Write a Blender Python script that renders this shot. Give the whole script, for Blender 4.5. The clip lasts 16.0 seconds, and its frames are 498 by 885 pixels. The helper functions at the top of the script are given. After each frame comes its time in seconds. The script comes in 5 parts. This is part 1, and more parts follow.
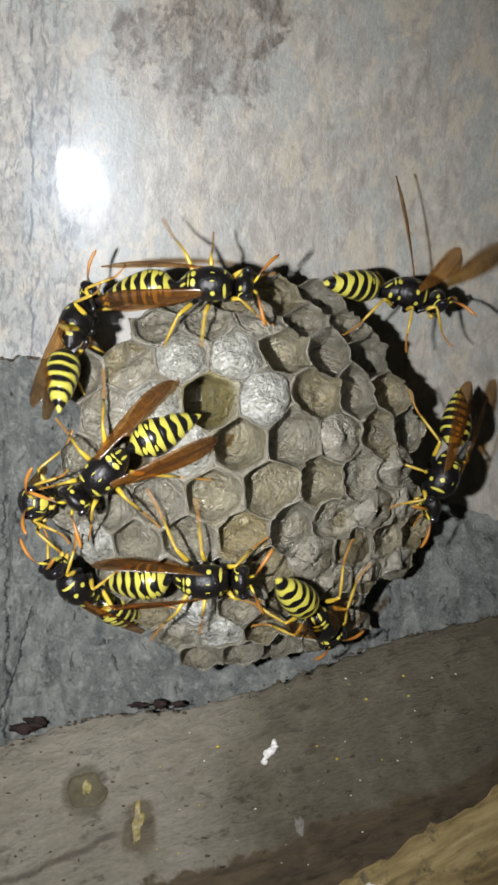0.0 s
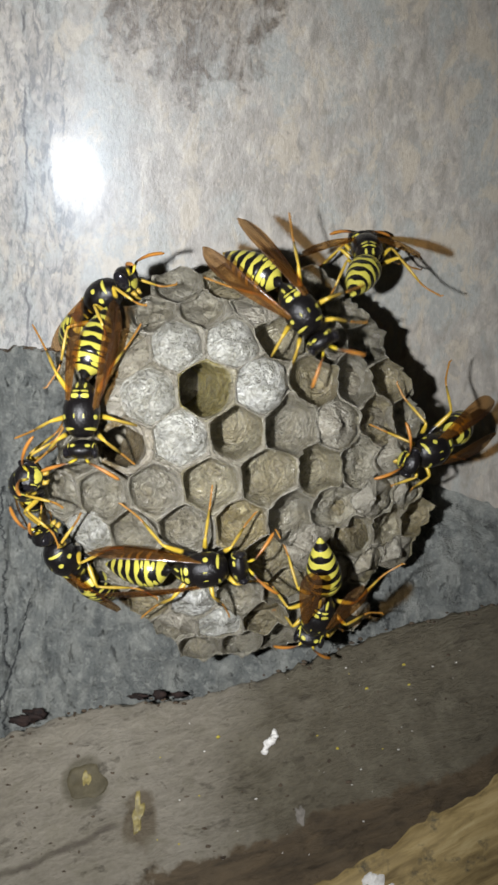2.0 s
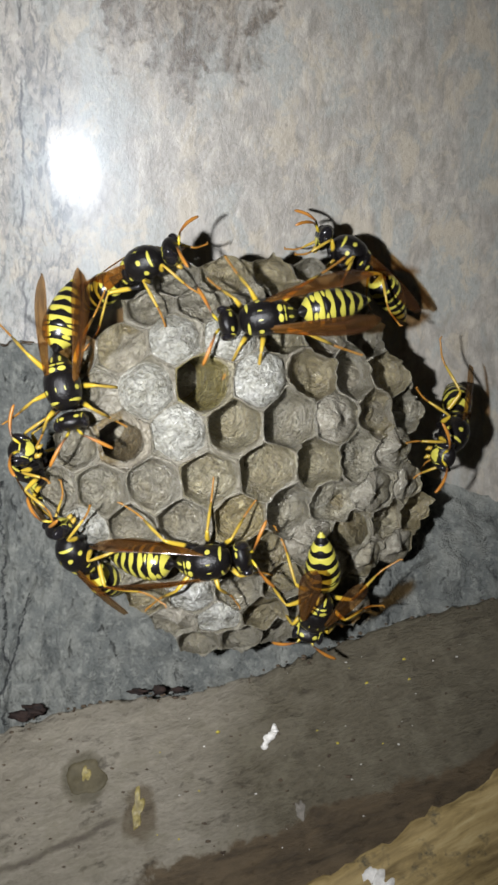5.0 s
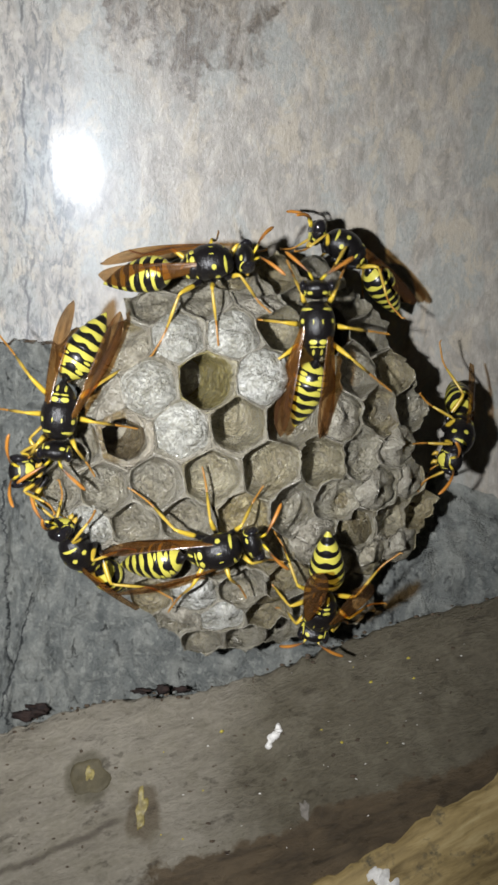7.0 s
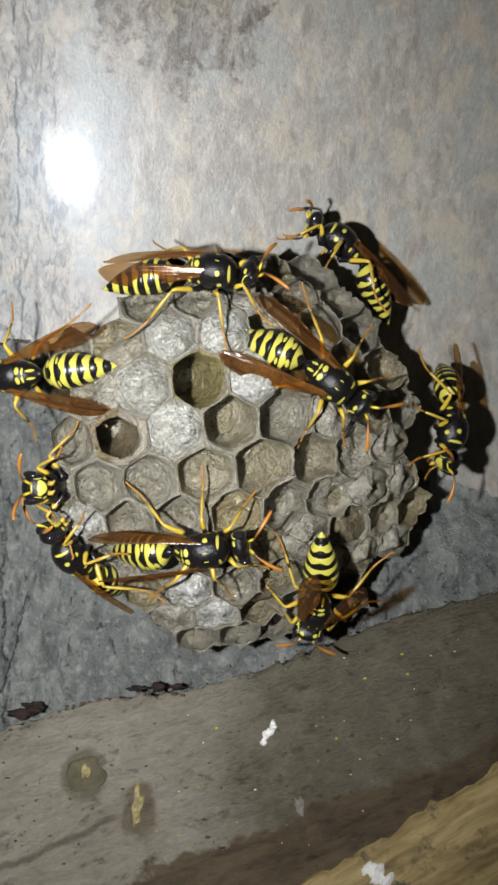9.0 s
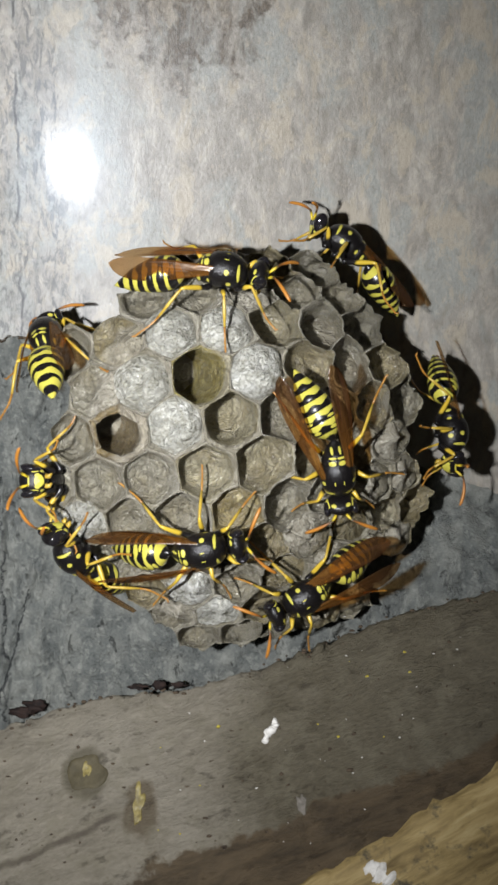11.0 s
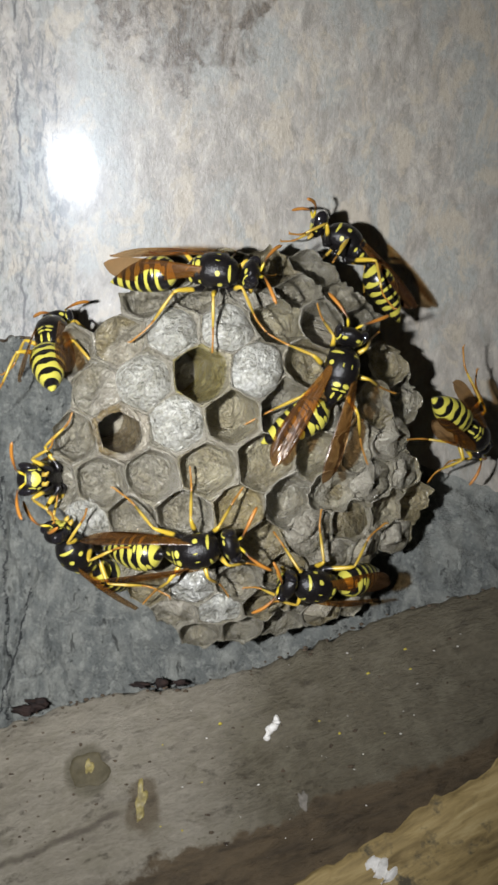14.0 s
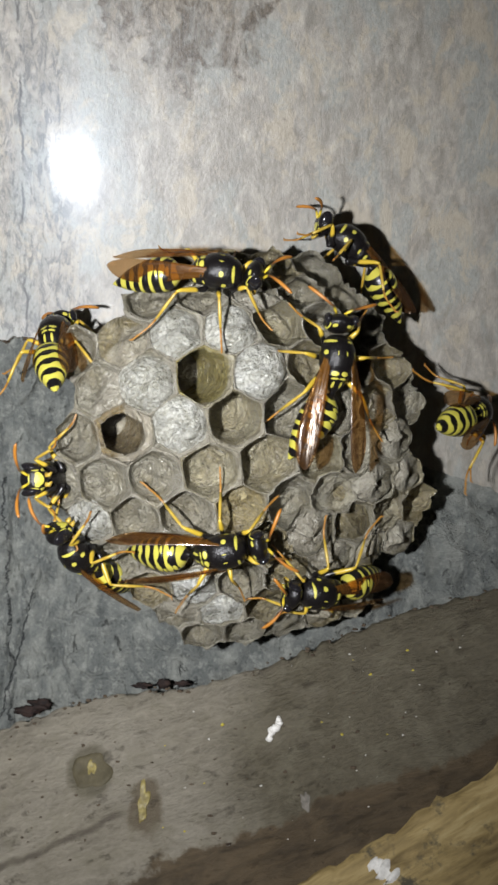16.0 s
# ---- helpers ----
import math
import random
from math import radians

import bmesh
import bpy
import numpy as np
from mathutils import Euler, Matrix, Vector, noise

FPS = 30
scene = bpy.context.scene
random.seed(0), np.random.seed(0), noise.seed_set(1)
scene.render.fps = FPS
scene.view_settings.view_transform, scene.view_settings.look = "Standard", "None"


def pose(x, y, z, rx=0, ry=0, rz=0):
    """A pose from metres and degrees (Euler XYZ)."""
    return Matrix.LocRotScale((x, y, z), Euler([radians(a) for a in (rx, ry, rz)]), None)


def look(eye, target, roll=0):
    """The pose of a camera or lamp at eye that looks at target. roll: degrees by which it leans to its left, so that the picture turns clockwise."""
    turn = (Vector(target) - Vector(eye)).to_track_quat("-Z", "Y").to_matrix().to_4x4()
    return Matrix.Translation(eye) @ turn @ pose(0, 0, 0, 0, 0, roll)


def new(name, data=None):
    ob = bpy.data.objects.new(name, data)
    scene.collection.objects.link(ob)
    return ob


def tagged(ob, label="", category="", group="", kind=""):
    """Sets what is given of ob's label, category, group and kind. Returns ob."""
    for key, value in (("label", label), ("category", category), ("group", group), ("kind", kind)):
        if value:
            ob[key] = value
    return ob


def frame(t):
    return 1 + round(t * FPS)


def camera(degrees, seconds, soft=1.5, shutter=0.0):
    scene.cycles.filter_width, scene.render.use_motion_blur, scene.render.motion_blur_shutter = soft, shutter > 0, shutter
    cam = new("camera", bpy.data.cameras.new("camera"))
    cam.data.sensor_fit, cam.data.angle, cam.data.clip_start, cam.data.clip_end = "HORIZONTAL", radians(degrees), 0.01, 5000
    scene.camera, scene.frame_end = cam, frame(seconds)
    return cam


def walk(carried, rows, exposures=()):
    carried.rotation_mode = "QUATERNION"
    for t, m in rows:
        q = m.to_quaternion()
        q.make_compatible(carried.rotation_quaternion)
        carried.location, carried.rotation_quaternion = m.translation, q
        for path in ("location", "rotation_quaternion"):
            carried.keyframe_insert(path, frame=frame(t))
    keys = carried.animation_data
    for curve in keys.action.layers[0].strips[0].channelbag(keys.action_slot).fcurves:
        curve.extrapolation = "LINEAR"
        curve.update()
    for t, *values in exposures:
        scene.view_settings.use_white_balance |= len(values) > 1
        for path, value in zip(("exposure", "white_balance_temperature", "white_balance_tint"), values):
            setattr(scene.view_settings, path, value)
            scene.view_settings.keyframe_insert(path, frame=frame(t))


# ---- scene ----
cam = camera(30.0, 16.0, soft=2.9, shutter=0.5)
MM = 0.001

# Seconds, place in millimetres, pitch, lean and yaw in degrees.
PATH = [
    (0.0, -1.14, -1.66, 1.06, 0.91, -0.81, -0.65),
    (0.5, -0.96, -1.35, 0.87, 0.92, -0.74, -0.54),
    (1.0, -0.64, -0.82, 0.64, 0.71, -0.36, -0.30),
    (1.5, -0.48, -1.00, 0.49, 0.78, -0.32, -0.30),
    (2.0, -0.54, -0.94, 0.56, 0.49, -0.36, -0.47),
    (2.5, -0.51, -0.92, 0.64, 0.48, -0.48, -0.44),
    (3.0, -0.30, -0.54, 0.65, 0.39, -0.29, -0.22),
    (3.5, -0.15, -0.42, 0.67, 0.27, -0.15, -0.15),
    (4.0, -0.11, -0.64, 0.63, 0.18, -0.17, -0.36),
    (6.5, -0.28, -0.15, 0.26, 0.21, -0.13, -0.25),
    (7.0, -0.17, -0.14, 0.20, 0.23, -0.07, -0.14),
    (7.5, 0.00, 0.00, -0.00, 0.24, -0.05, 0.00),
    (8.0, 0.16, -0.07, -0.10, 0.29, 0.02, 0.04),
    (8.5, 0.05, -0.07, 0.01, 0.24, 0.03, -0.04),
    (9.0, 0.24, -0.70, -0.05, 0.24, 0.24, -0.32),
    (11.5, 0.53, 0.08, -0.24, 0.09, 0.43, 0.01),
    (12.0, 0.61, 0.27, -0.36, 0.08, 0.57, 0.17),
    (12.5, 0.42, -0.24, -0.39, 0.15, 0.40, 0.12),
    (13.0, 0.23, -0.58, -0.39, 0.21, 0.35, -0.07),
    (13.5, 0.36, -0.49, -0.54, 0.26, 0.44, 0.02),
    (14.0, 0.38, -0.79, -0.62, 0.27, 0.46, -0.11),
    (14.5, 0.42, -0.76, -0.60, 0.24, 0.54, -0.09),
    (15.0, 0.26, -1.00, -0.43, 0.21, 0.39, -0.06),
    (15.5, 0.13, -0.89, -0.43, 0.32, 0.37, -0.04),
    (16.0, 0.18, -0.84, -0.49, 0.27, 0.42, -0.06),
]
walk(cam, [(t, pose(x * MM, y * MM, z * MM, 90 + p, r, w)) for t, x, y, z, p, r, w in PATH])

# ---- light: the white lamp beside the lens, in an otherwise dark cavity ----
world = bpy.data.worlds.new("night")
scene.world = world
world.use_nodes = True
world.node_tree.nodes["Background"].inputs["Color"].default_value = (0.5, 0.55, 0.7, 1)
world.node_tree.nodes["Background"].inputs["Strength"].default_value = 0.065
flash = bpy.data.lights.new("flash", "SPOT")
flash.energy = 0.85
flash.shadow_soft_size = 1.6 * MM
flash.spot_size = radians(100)
flash.spot_blend = 1.0
flash.color = (0.98, 0.992, 1.035)
flash_ob = new("flash", flash)
flash_ob.matrix_basis = look(Vector((-20, 0, -1)) * MM, Vector((-30, 112, 8)) * MM)
scene.view_settings.exposure = 0.0

# ---- materials ----
def nodes_of(name):
    m = bpy.data.materials.new(name)
    m.use_nodes = True
    return m, m.node_tree, m.node_tree.nodes["Principled BSDF"]


def add(nt, kind, ins=(), **props):
    n = nt.nodes.new("ShaderNode" + kind)
    for key, value in props.items():
        if key == "operation":
            n.operation = value
        elif key == "data_type":
            n.data_type = value
        elif key == "blend_type":
            n.blend_type = value
        elif key == "wave_type":
            n.wave_type = value
        elif key == "rings_direction":
            n.rings_direction = value
        elif key == "bands_direction":
            n.bands_direction = value
        elif key == "feature":
            n.feature = value
    for key, value in dict(ins).items():
        if isinstance(value, bpy.types.NodeSocket):
            nt.links.new(value, n.inputs[key])
        else:
            n.inputs[key].default_value = value
    return n


def mm_coords(nt, scale=(1, 1, 1), shuffle=False):
    """Object coordinates in millimetres, stretched by scale; shuffle: shifted by a random step for each object."""
    c = nt.nodes.new("ShaderNodeTexCoord").outputs["Object"]
    v = add(nt, "VectorMath", {0: c, 1: tuple(1000.0 * s for s in scale)}, operation="MULTIPLY").outputs[0]
    if shuffle:
        r = nt.nodes.new("ShaderNodeObjectInfo").outputs["Random"]
        k = add(nt, "Math", {0: r, 1: 137.0}, operation="MULTIPLY").outputs[0]
        v = add(nt, "VectorMath", {0: v, 1: k}, operation="ADD").outputs[0]
    return v


def fuzz(nt, v, scale, detail=4.0, rough=0.55, distort=0.0):
    return add(nt, "TexNoise", {"Vector": v, "Scale": scale, "Detail": detail, "Roughness": rough, "Distortion": distort}).outputs["Fac"]


def ramp(nt, fac, *stops):
    n = add(nt, "ValToRGB", {"Fac": fac})
    el = n.color_ramp.elements
    while len(el) < len(stops):
        el.new(0.5)
    for e, (p, c) in zip(el, stops):
        e.position = p
        e.color = (*c, 1) if len(c) == 3 else c
    return n.outputs["Color"]


def grey(nt, fac, *stops):
    return ramp(nt, fac, *[(p, (v, v, v)) for p, v in stops])


def blend(nt, fac, a, b, how="MIX"):
    n = add(nt, "Mix", {}, data_type="RGBA", blend_type=how)
    for key, value in ((0, fac), (6, a), (7, b)):
        if isinstance(value, bpy.types.NodeSocket):
            nt.links.new(value, n.inputs[key])
        else:
            n.inputs[key].default_value = value if key == 0 else (*value, 1)
    return n.outputs[2]


def calc(nt, how, a, b=0.0, c=0.0):
    return add(nt, "Math", {0: a, 1: b, 2: c}, operation=how).outputs[0]


def bump(nt, bsdf, height, distance, strength=1.0):
    n = add(nt, "Bump", {"Height": height, "Distance": distance * MM, "Strength": strength})
    nt.links.new(n.outputs[0], bsdf.inputs["Normal"])


def set_in(nt, bsdf, **values):
    for key, value in values.items():
        key = key.replace("_", " ")
        if isinstance(value, bpy.types.NodeSocket):
            nt.links.new(value, bsdf.inputs[key])
        else:
            bsdf.inputs[key].default_value = (*value, 1) if isinstance(value, tuple) else value


def blob(nt, v, centre, size, noise_fac, ragged=0.6):
    """1 inside an uneven round patch (millimetres), 0 outside."""
    d = add(nt, "VectorMath", {0: v, 1: centre}, operation="SUBTRACT").outputs[0]
    d = add(nt, "VectorMath", {0: d, 1: tuple(1 / s for s in size)}, operation="MULTIPLY").outputs[0]
    d = add(nt, "VectorMath", {0: d}, operation="LENGTH").outputs["Value"]
    d = calc(nt, "ADD", d, calc(nt, "MULTIPLY", calc(nt, "SUBTRACT", noise_fac, 0.5), ragged * 2))
    return grey(nt, d, (0.75, 1), (1.0, 0))


def pale_wood():
    m, nt, b = nodes_of("pale_weathered_wood")
    v = mm_coords(nt)
    grain = fuzz(nt, mm_coords(nt, (1, 1, 0.42)), 0.62, 7, 0.62, 0.5)
    broad = fuzz(nt, mm_coords(nt, (1, 1, 0.5)), 0.15, 5, 0.6, 0.5)
    fine = fuzz(nt, mm_coords(nt, (1, 1, 0.45)), 3.0, 6, 0.7)
    c = ramp(nt, grain, (0.30, (0.20, 0.182, 0.152)), (0.45, (0.265, 0.245, 0.21)), (0.57, (0.325, 0.303, 0.262)), (0.72, (0.43, 0.395, 0.335)))
    blue = ramp(nt, fine, (0.3, (0.215, 0.222, 0.205)), (0.7, (0.335, 0.345, 0.312)))
    c = blend(nt, grey(nt, broad, (0.48, 0), (0.56, 0.8)), c, blue)
    tan = fuzz(nt, mm_coords(nt, (1, 1, 0.55)), 0.27, 7, 0.7, 0.6)
    c = blend(nt, grey(nt, tan, (0.52, 0), (0.59, 0.8)), c, (0.37, 0.325, 0.25))
    c = blend(nt, grey(nt, tan, (0.30, 0.5), (0.46, 0)), c, (0.205, 0.193, 0.172))
    mottle = fuzz(nt, mm_coords(nt, (1, 1, 0.7)), 1.05, 5, 0.68, 0.8)
    c = blend(nt, grey(nt, mottle, (0.53, 0), (0.66, 0.4)), c, (0.44, 0.39, 0.31))
    c = blend(nt, grey(nt, mottle, (0.34, 0.45), (0.47, 0)), c, (0.205, 0.19, 0.145))
    side = add(nt, "SeparateXYZ", {0: v})
    bark = grey(nt, calc(nt, "MULTIPLY_ADD", side.outputs["X"], 0.05, calc(nt, "MULTIPLY_ADD", broad, 0.5, 1.1)), (0.30, 1), (0.42, 0))
    rough_bark = fuzz(nt, mm_coords(nt, (1, 1, 0.3)), 1.3, 8, 0.75, 0.6)
    c = blend(nt, calc(nt, "MULTIPLY", bark, grey(nt, rough_bark, (0.40, 0.9), (0.52, 0))), c, (0.12, 0.115, 0.105))
    n = fuzz(nt, v, 0.22, 6, 0.65)
    patchy = fuzz(nt, mm_coords(nt, (1, 1, 0.5)), 0.55, 8, 0.72, 0.6)
    stain = calc(nt, "MULTIPLY", blob(nt, v, (-6, 108, 49), (10, 60, 8.5), n, 1.6), grey(nt, patchy, (0.42, 0.95), (0.62, 0.15)))
    c = blend(nt, stain, c, ramp(nt, fine, (0.35, (0.05, 0.04, 0.028)), (0.6, (0.135, 0.108, 0.078))))
    speck = grey(nt, fuzz(nt, mm_coords(nt, (1, 1, 0.6)), 1.9, 5, 0.7), (0.30, 0.5), (0.37, 0))
    c = blend(nt, speck, c, (0.12, 0.10, 0.085))
    # a fine upright crack, broken here and there
    wander = calc(nt, "MULTIPLY_ADD", side.outputs["Z"], -0.045, calc(nt, "MULTIPLY", fuzz(nt, mm_coords(nt, (0.02, 0.02, 1)), 0.3, 5, 0.6), 1.6))
    off = calc(nt, "ABSOLUTE", calc(nt, "ADD", side.outputs["X"], calc(nt, "ADD", wander, 26.26)))
    crack = calc(nt, "MULTIPLY", grey(nt, off, (0.08, 1), (0.2, 0)), grey(nt, fuzz(nt, v, 0.25, 4, 0.6), (0.42, 0), (0.52, 0.8)))
    c = blend(nt, crack, c, (0.05, 0.045, 0.04))
    set_in(nt, b, Base_Color=c, Roughness=grey(nt, fine, (0.3, 0.36), (0.7, 0.48)), Specular_IOR_Level=0.5,
           Coat_Weight=0.16, Coat_Roughness=0.105, Coat_IOR=1.5)
    h = calc(nt, "ADD", blend(nt, 0.5, grain, fine), calc(nt, "MULTIPLY", calc(nt, "MULTIPLY", bark, rough_bark), 0.9))
    bump(nt, b, h, 0.2, 0.65)
    # the polish of old smooth wood, wider than the thin film on top; its blue tint imitates a lens halo
    halo_gloss = add(nt, "BsdfGlossy", {"Color": (0.55, 0.76, 1.0, 1), "Roughness": 0.33})
    both = add(nt, "MixShader", {0: 0.008, 1: b.outputs[0], 2: halo_gloss.outputs[0]})
    nt.links.new(both.outputs[0], nt.nodes["Material Output"].inputs["Surface"])
    return m


def grey_board():
    m, nt, b = nodes_of("blue_grey_weathered_board")
    v = mm_coords(nt)
    mid = fuzz(nt, mm_coords(nt, (1, 1, 0.7)), 0.35, 8, 0.62, 0.5)
    fine = fuzz(nt, v, 2.6, 7, 0.68)
    c = ramp(nt, mid, (0.32, (0.082, 0.092, 0.086)), (0.47, (0.155, 0.166, 0.150)), (0.62, (0.265, 0.272, 0.238)))
    c = blend(nt, 0.35, c, ramp(nt, fine, (0.32, (0.075, 0.082, 0.084)), (0.68, (0.28, 0.288, 0.27))))
    c = blend(nt, grey(nt, fuzz(nt, v, 0.9, 6, 0.7), (0.53, 0), (0.64, 0.7)), c, (0.32, 0.33, 0.295))
    pit = grey(nt, fuzz(nt, mm_coords(nt, (1, 1, 0.5)), 0.8, 8, 0.75, 0.8), (0.30, 1), (0.40, 0))
    c = blend(nt, calc(nt, "MULTIPLY", pit, 0.4), c, (0.045, 0.05, 0.052))
    # a dark split down the weathered side
    s = add(nt, "SeparateXYZ", {0: v})
    off = calc(nt, "ABSOLUTE", calc(nt, "ADD", calc(nt, "MULTIPLY_ADD", fuzz(nt, mm_coords(nt, (0.02, 0.02, 1)), 0.25, 8, 0.8), 3.2, 28.3), s.outputs["X"]))
    split = calc(nt, "MULTIPLY", grey(nt, off, (0.06, 1), (0.17, 0)), grey(nt, fuzz(nt, v, 0.18, 4, 0.6), (0.42, 0), (0.52, 0.85)))
    split = calc(nt, "MULTIPLY", split, calc(nt, "LESS_THAN", s.outputs["Z"], -4.0))
    fork = calc(nt, "ADD", calc(nt, "MULTIPLY_ADD", s.outputs["Z"], -0.27, s.outputs["X"]), calc(nt, "MULTIPLY_ADD", fuzz(nt, v, 0.3, 6, 0.7), 2.6, 20.6))
    fork = calc(nt, "MULTIPLY", grey(nt, calc(nt, "ABSOLUTE", fork), (0.05, 0.9), (0.15, 0)), calc(nt, "LESS_THAN", s.outputs["Z"], -18.0))
    c = blend(nt, calc(nt, "MAXIMUM", split, fork), c, (0.018, 0.02, 0.022))
    set_in(nt, b, Base_Color=c, Roughness=0.72, Specular_IOR_Level=0.3)
    h = calc(nt, "SUBTRACT", blend(nt, 0.5, mid, fine), calc(nt, "MULTIPLY", pit, 0.4))
    bump(nt, b, h, 1.1, 1.0)
    return m


def beam_wood():
    m, nt, b = nodes_of("grey_brown_old_beam_wood")
    v = mm_coords(nt)
    tilt = add(nt, "VectorRotate", {"Vector": v, "Axis": (0, 1, 0), "Angle": 0.32}).outputs[0]
    run = add(nt, "VectorMath", {0: tilt, 1: (0.24, 0.8, 1.0)}, operation="MULTIPLY").outputs[0]
    grain = fuzz(nt, run, 0.75, 8, 0.65, 0.7)
    fine = fuzz(nt, add(nt, "VectorMath", {0: tilt, 1: (0.5, 1, 1)}, operation="MULTIPLY").outputs[0], 2.6, 6, 0.7)
    broad = fuzz(nt, v, 0.09, 4, 0.55)
    c = ramp(nt, grain, (0.3, (0.098, 0.086, 0.060)), (0.5, (0.172, 0.154, 0.112)), (0.72, (0.245, 0.222, 0.166)))
    c = blend(nt, grey(nt, broad, (0.42, 0.0), (0.62, 0.5)), c, (0.25, 0.23, 0.18))
    c = blend(nt, 0.25, c, ramp(nt, fine, (0.3, (0.06, 0.05, 0.04)), (0.7, (0.34, 0.30, 0.25))))
    s = add(nt, "SeparateXYZ", {0: v})
    n = fuzz(nt, v, 0.22, 6, 0.62)
    low = calc(nt, "MULTIPLY_ADD", s.outputs["X"], -0.34, s.outputs["Z"])
    low = calc(nt, "ADD", low, calc(nt, "MULTIPLY", n, 7.0))
    wet = grey(nt, calc(nt, "MULTIPLY_ADD", low, 0.05, 2.2), (0.22, 0.95), (0.25, 0))
    seam = calc(nt, "ABSOLUTE", calc(nt, "ADD", calc(nt, "MULTIPLY_ADD", s.outputs["X"], -0.42, s.outputs["Z"]), calc(nt, "MULTIPLY_ADD", fuzz(nt, v, 0.12, 5, 0.6), 3.0, 34.0)))
    seam = calc(nt, "MULTIPLY", grey(nt, seam, (0.15, 0.8), (0.55, 0)), grey(nt, calc(nt, "MULTIPLY", s.outputs["X"], -0.05), (0.62, 0), (0.75, 1)))
    c = blend(nt, seam, c, (0.06, 0.048, 0.035))
    # browner wood to the right, with the lamp's falloff painted into the colour
    right_dim = calc(nt, "ADD", calc(nt, "MULTIPLY_ADD", s.outputs["X"], 0.034, 0.36), calc(nt, "MULTIPLY", calc(nt, "SUBTRACT", fuzz(nt, v, 0.10, 6, 0.65), 0.5), 1.1))
    c = blend(nt, grey(nt, right_dim, (0.10, 0), (0.62, 0.85)), c, ramp(nt, fine, (0.3, (0.046, 0.038, 0.022)), (0.7, (0.088, 0.074, 0.044))))
    c = blend(nt, wet, c, ramp(nt, grain, (0.35, (0.036, 0.025, 0.013)), (0.62, (0.088, 0.062, 0.033))))
    ringed = fuzz(nt, v, 0.5, 4, 0.6)
    c = blend(nt, calc(nt, "MULTIPLY", blob(nt, v, (-18.4, 103, -37.9), (3.0, 30, 2.9), ringed, 0.25), 0.85), c, (0.085, 0.074, 0.048))
    c = blend(nt, calc(nt, "MULTIPLY", blob(nt, v, (-11.7, 101, -41.2), (2.2, 30, 3.2), ringed, 0.5), 0.75), c, (0.075, 0.055, 0.03))
    moss = fuzz(nt, v, 0.33, 6, 0.65)
    c = blend(nt, grey(nt, moss, (0.50, 0), (0.64, 0.4)), c, blend(nt, wet, (0.155, 0.139, 0.096), (0.09, 0.066, 0.038)))
    grime = grey(nt, fuzz(nt, add(nt, "VectorMath", {0: tilt, 1: (0.5, 1, 1)}, operation="MULTIPLY").outputs[0], 0.7, 8, 0.75), (0.32, 0.5), (0.42, 0))
    c = blend(nt, grime, c, (0.055, 0.045, 0.036))
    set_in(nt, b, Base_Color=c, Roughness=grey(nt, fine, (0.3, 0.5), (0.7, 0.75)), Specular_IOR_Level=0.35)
    bump(nt, b, calc(nt, "SUBTRACT", blend(nt, 0.5, grain, fine), calc(nt, "MULTIPLY", grime, 0.3)), 0.65, 0.95)
    return m


def bare_wood():
    m, nt, b = nodes_of("bare_ochre_wood")
    v = mm_coords(nt)
    tilt = add(nt, "VectorRotate", {"Vector": v, "Axis": (0, 1, 0), "Angle": 0.5}).outputs[0]
    run = add(nt, "VectorMath", {0: tilt, 1: (0.14, 0.8, 1.0)}, operation="MULTIPLY").outputs[0]
    grain = fuzz(nt, run, 0.8, 7, 0.65, 0.5)
    mould = grey(nt, fuzz(nt, v, 0.28, 7, 0.72), (0.36, 0.9), (0.46, 0))
    c = ramp(nt, grain, (0.3, (0.12, 0.082, 0.030)), (0.55, (0.30, 0.22, 0.09)), (0.75, (0.44, 0.35, 0.17)))
    c = blend(nt, mould, c, (0.05, 0.045, 0.03))
    set_in(nt, b, Base_Color=c, Roughness=0.7, Specular_IOR_Level=0.3)
    bump(nt, b, grain, 0.35, 0.8)
    return m


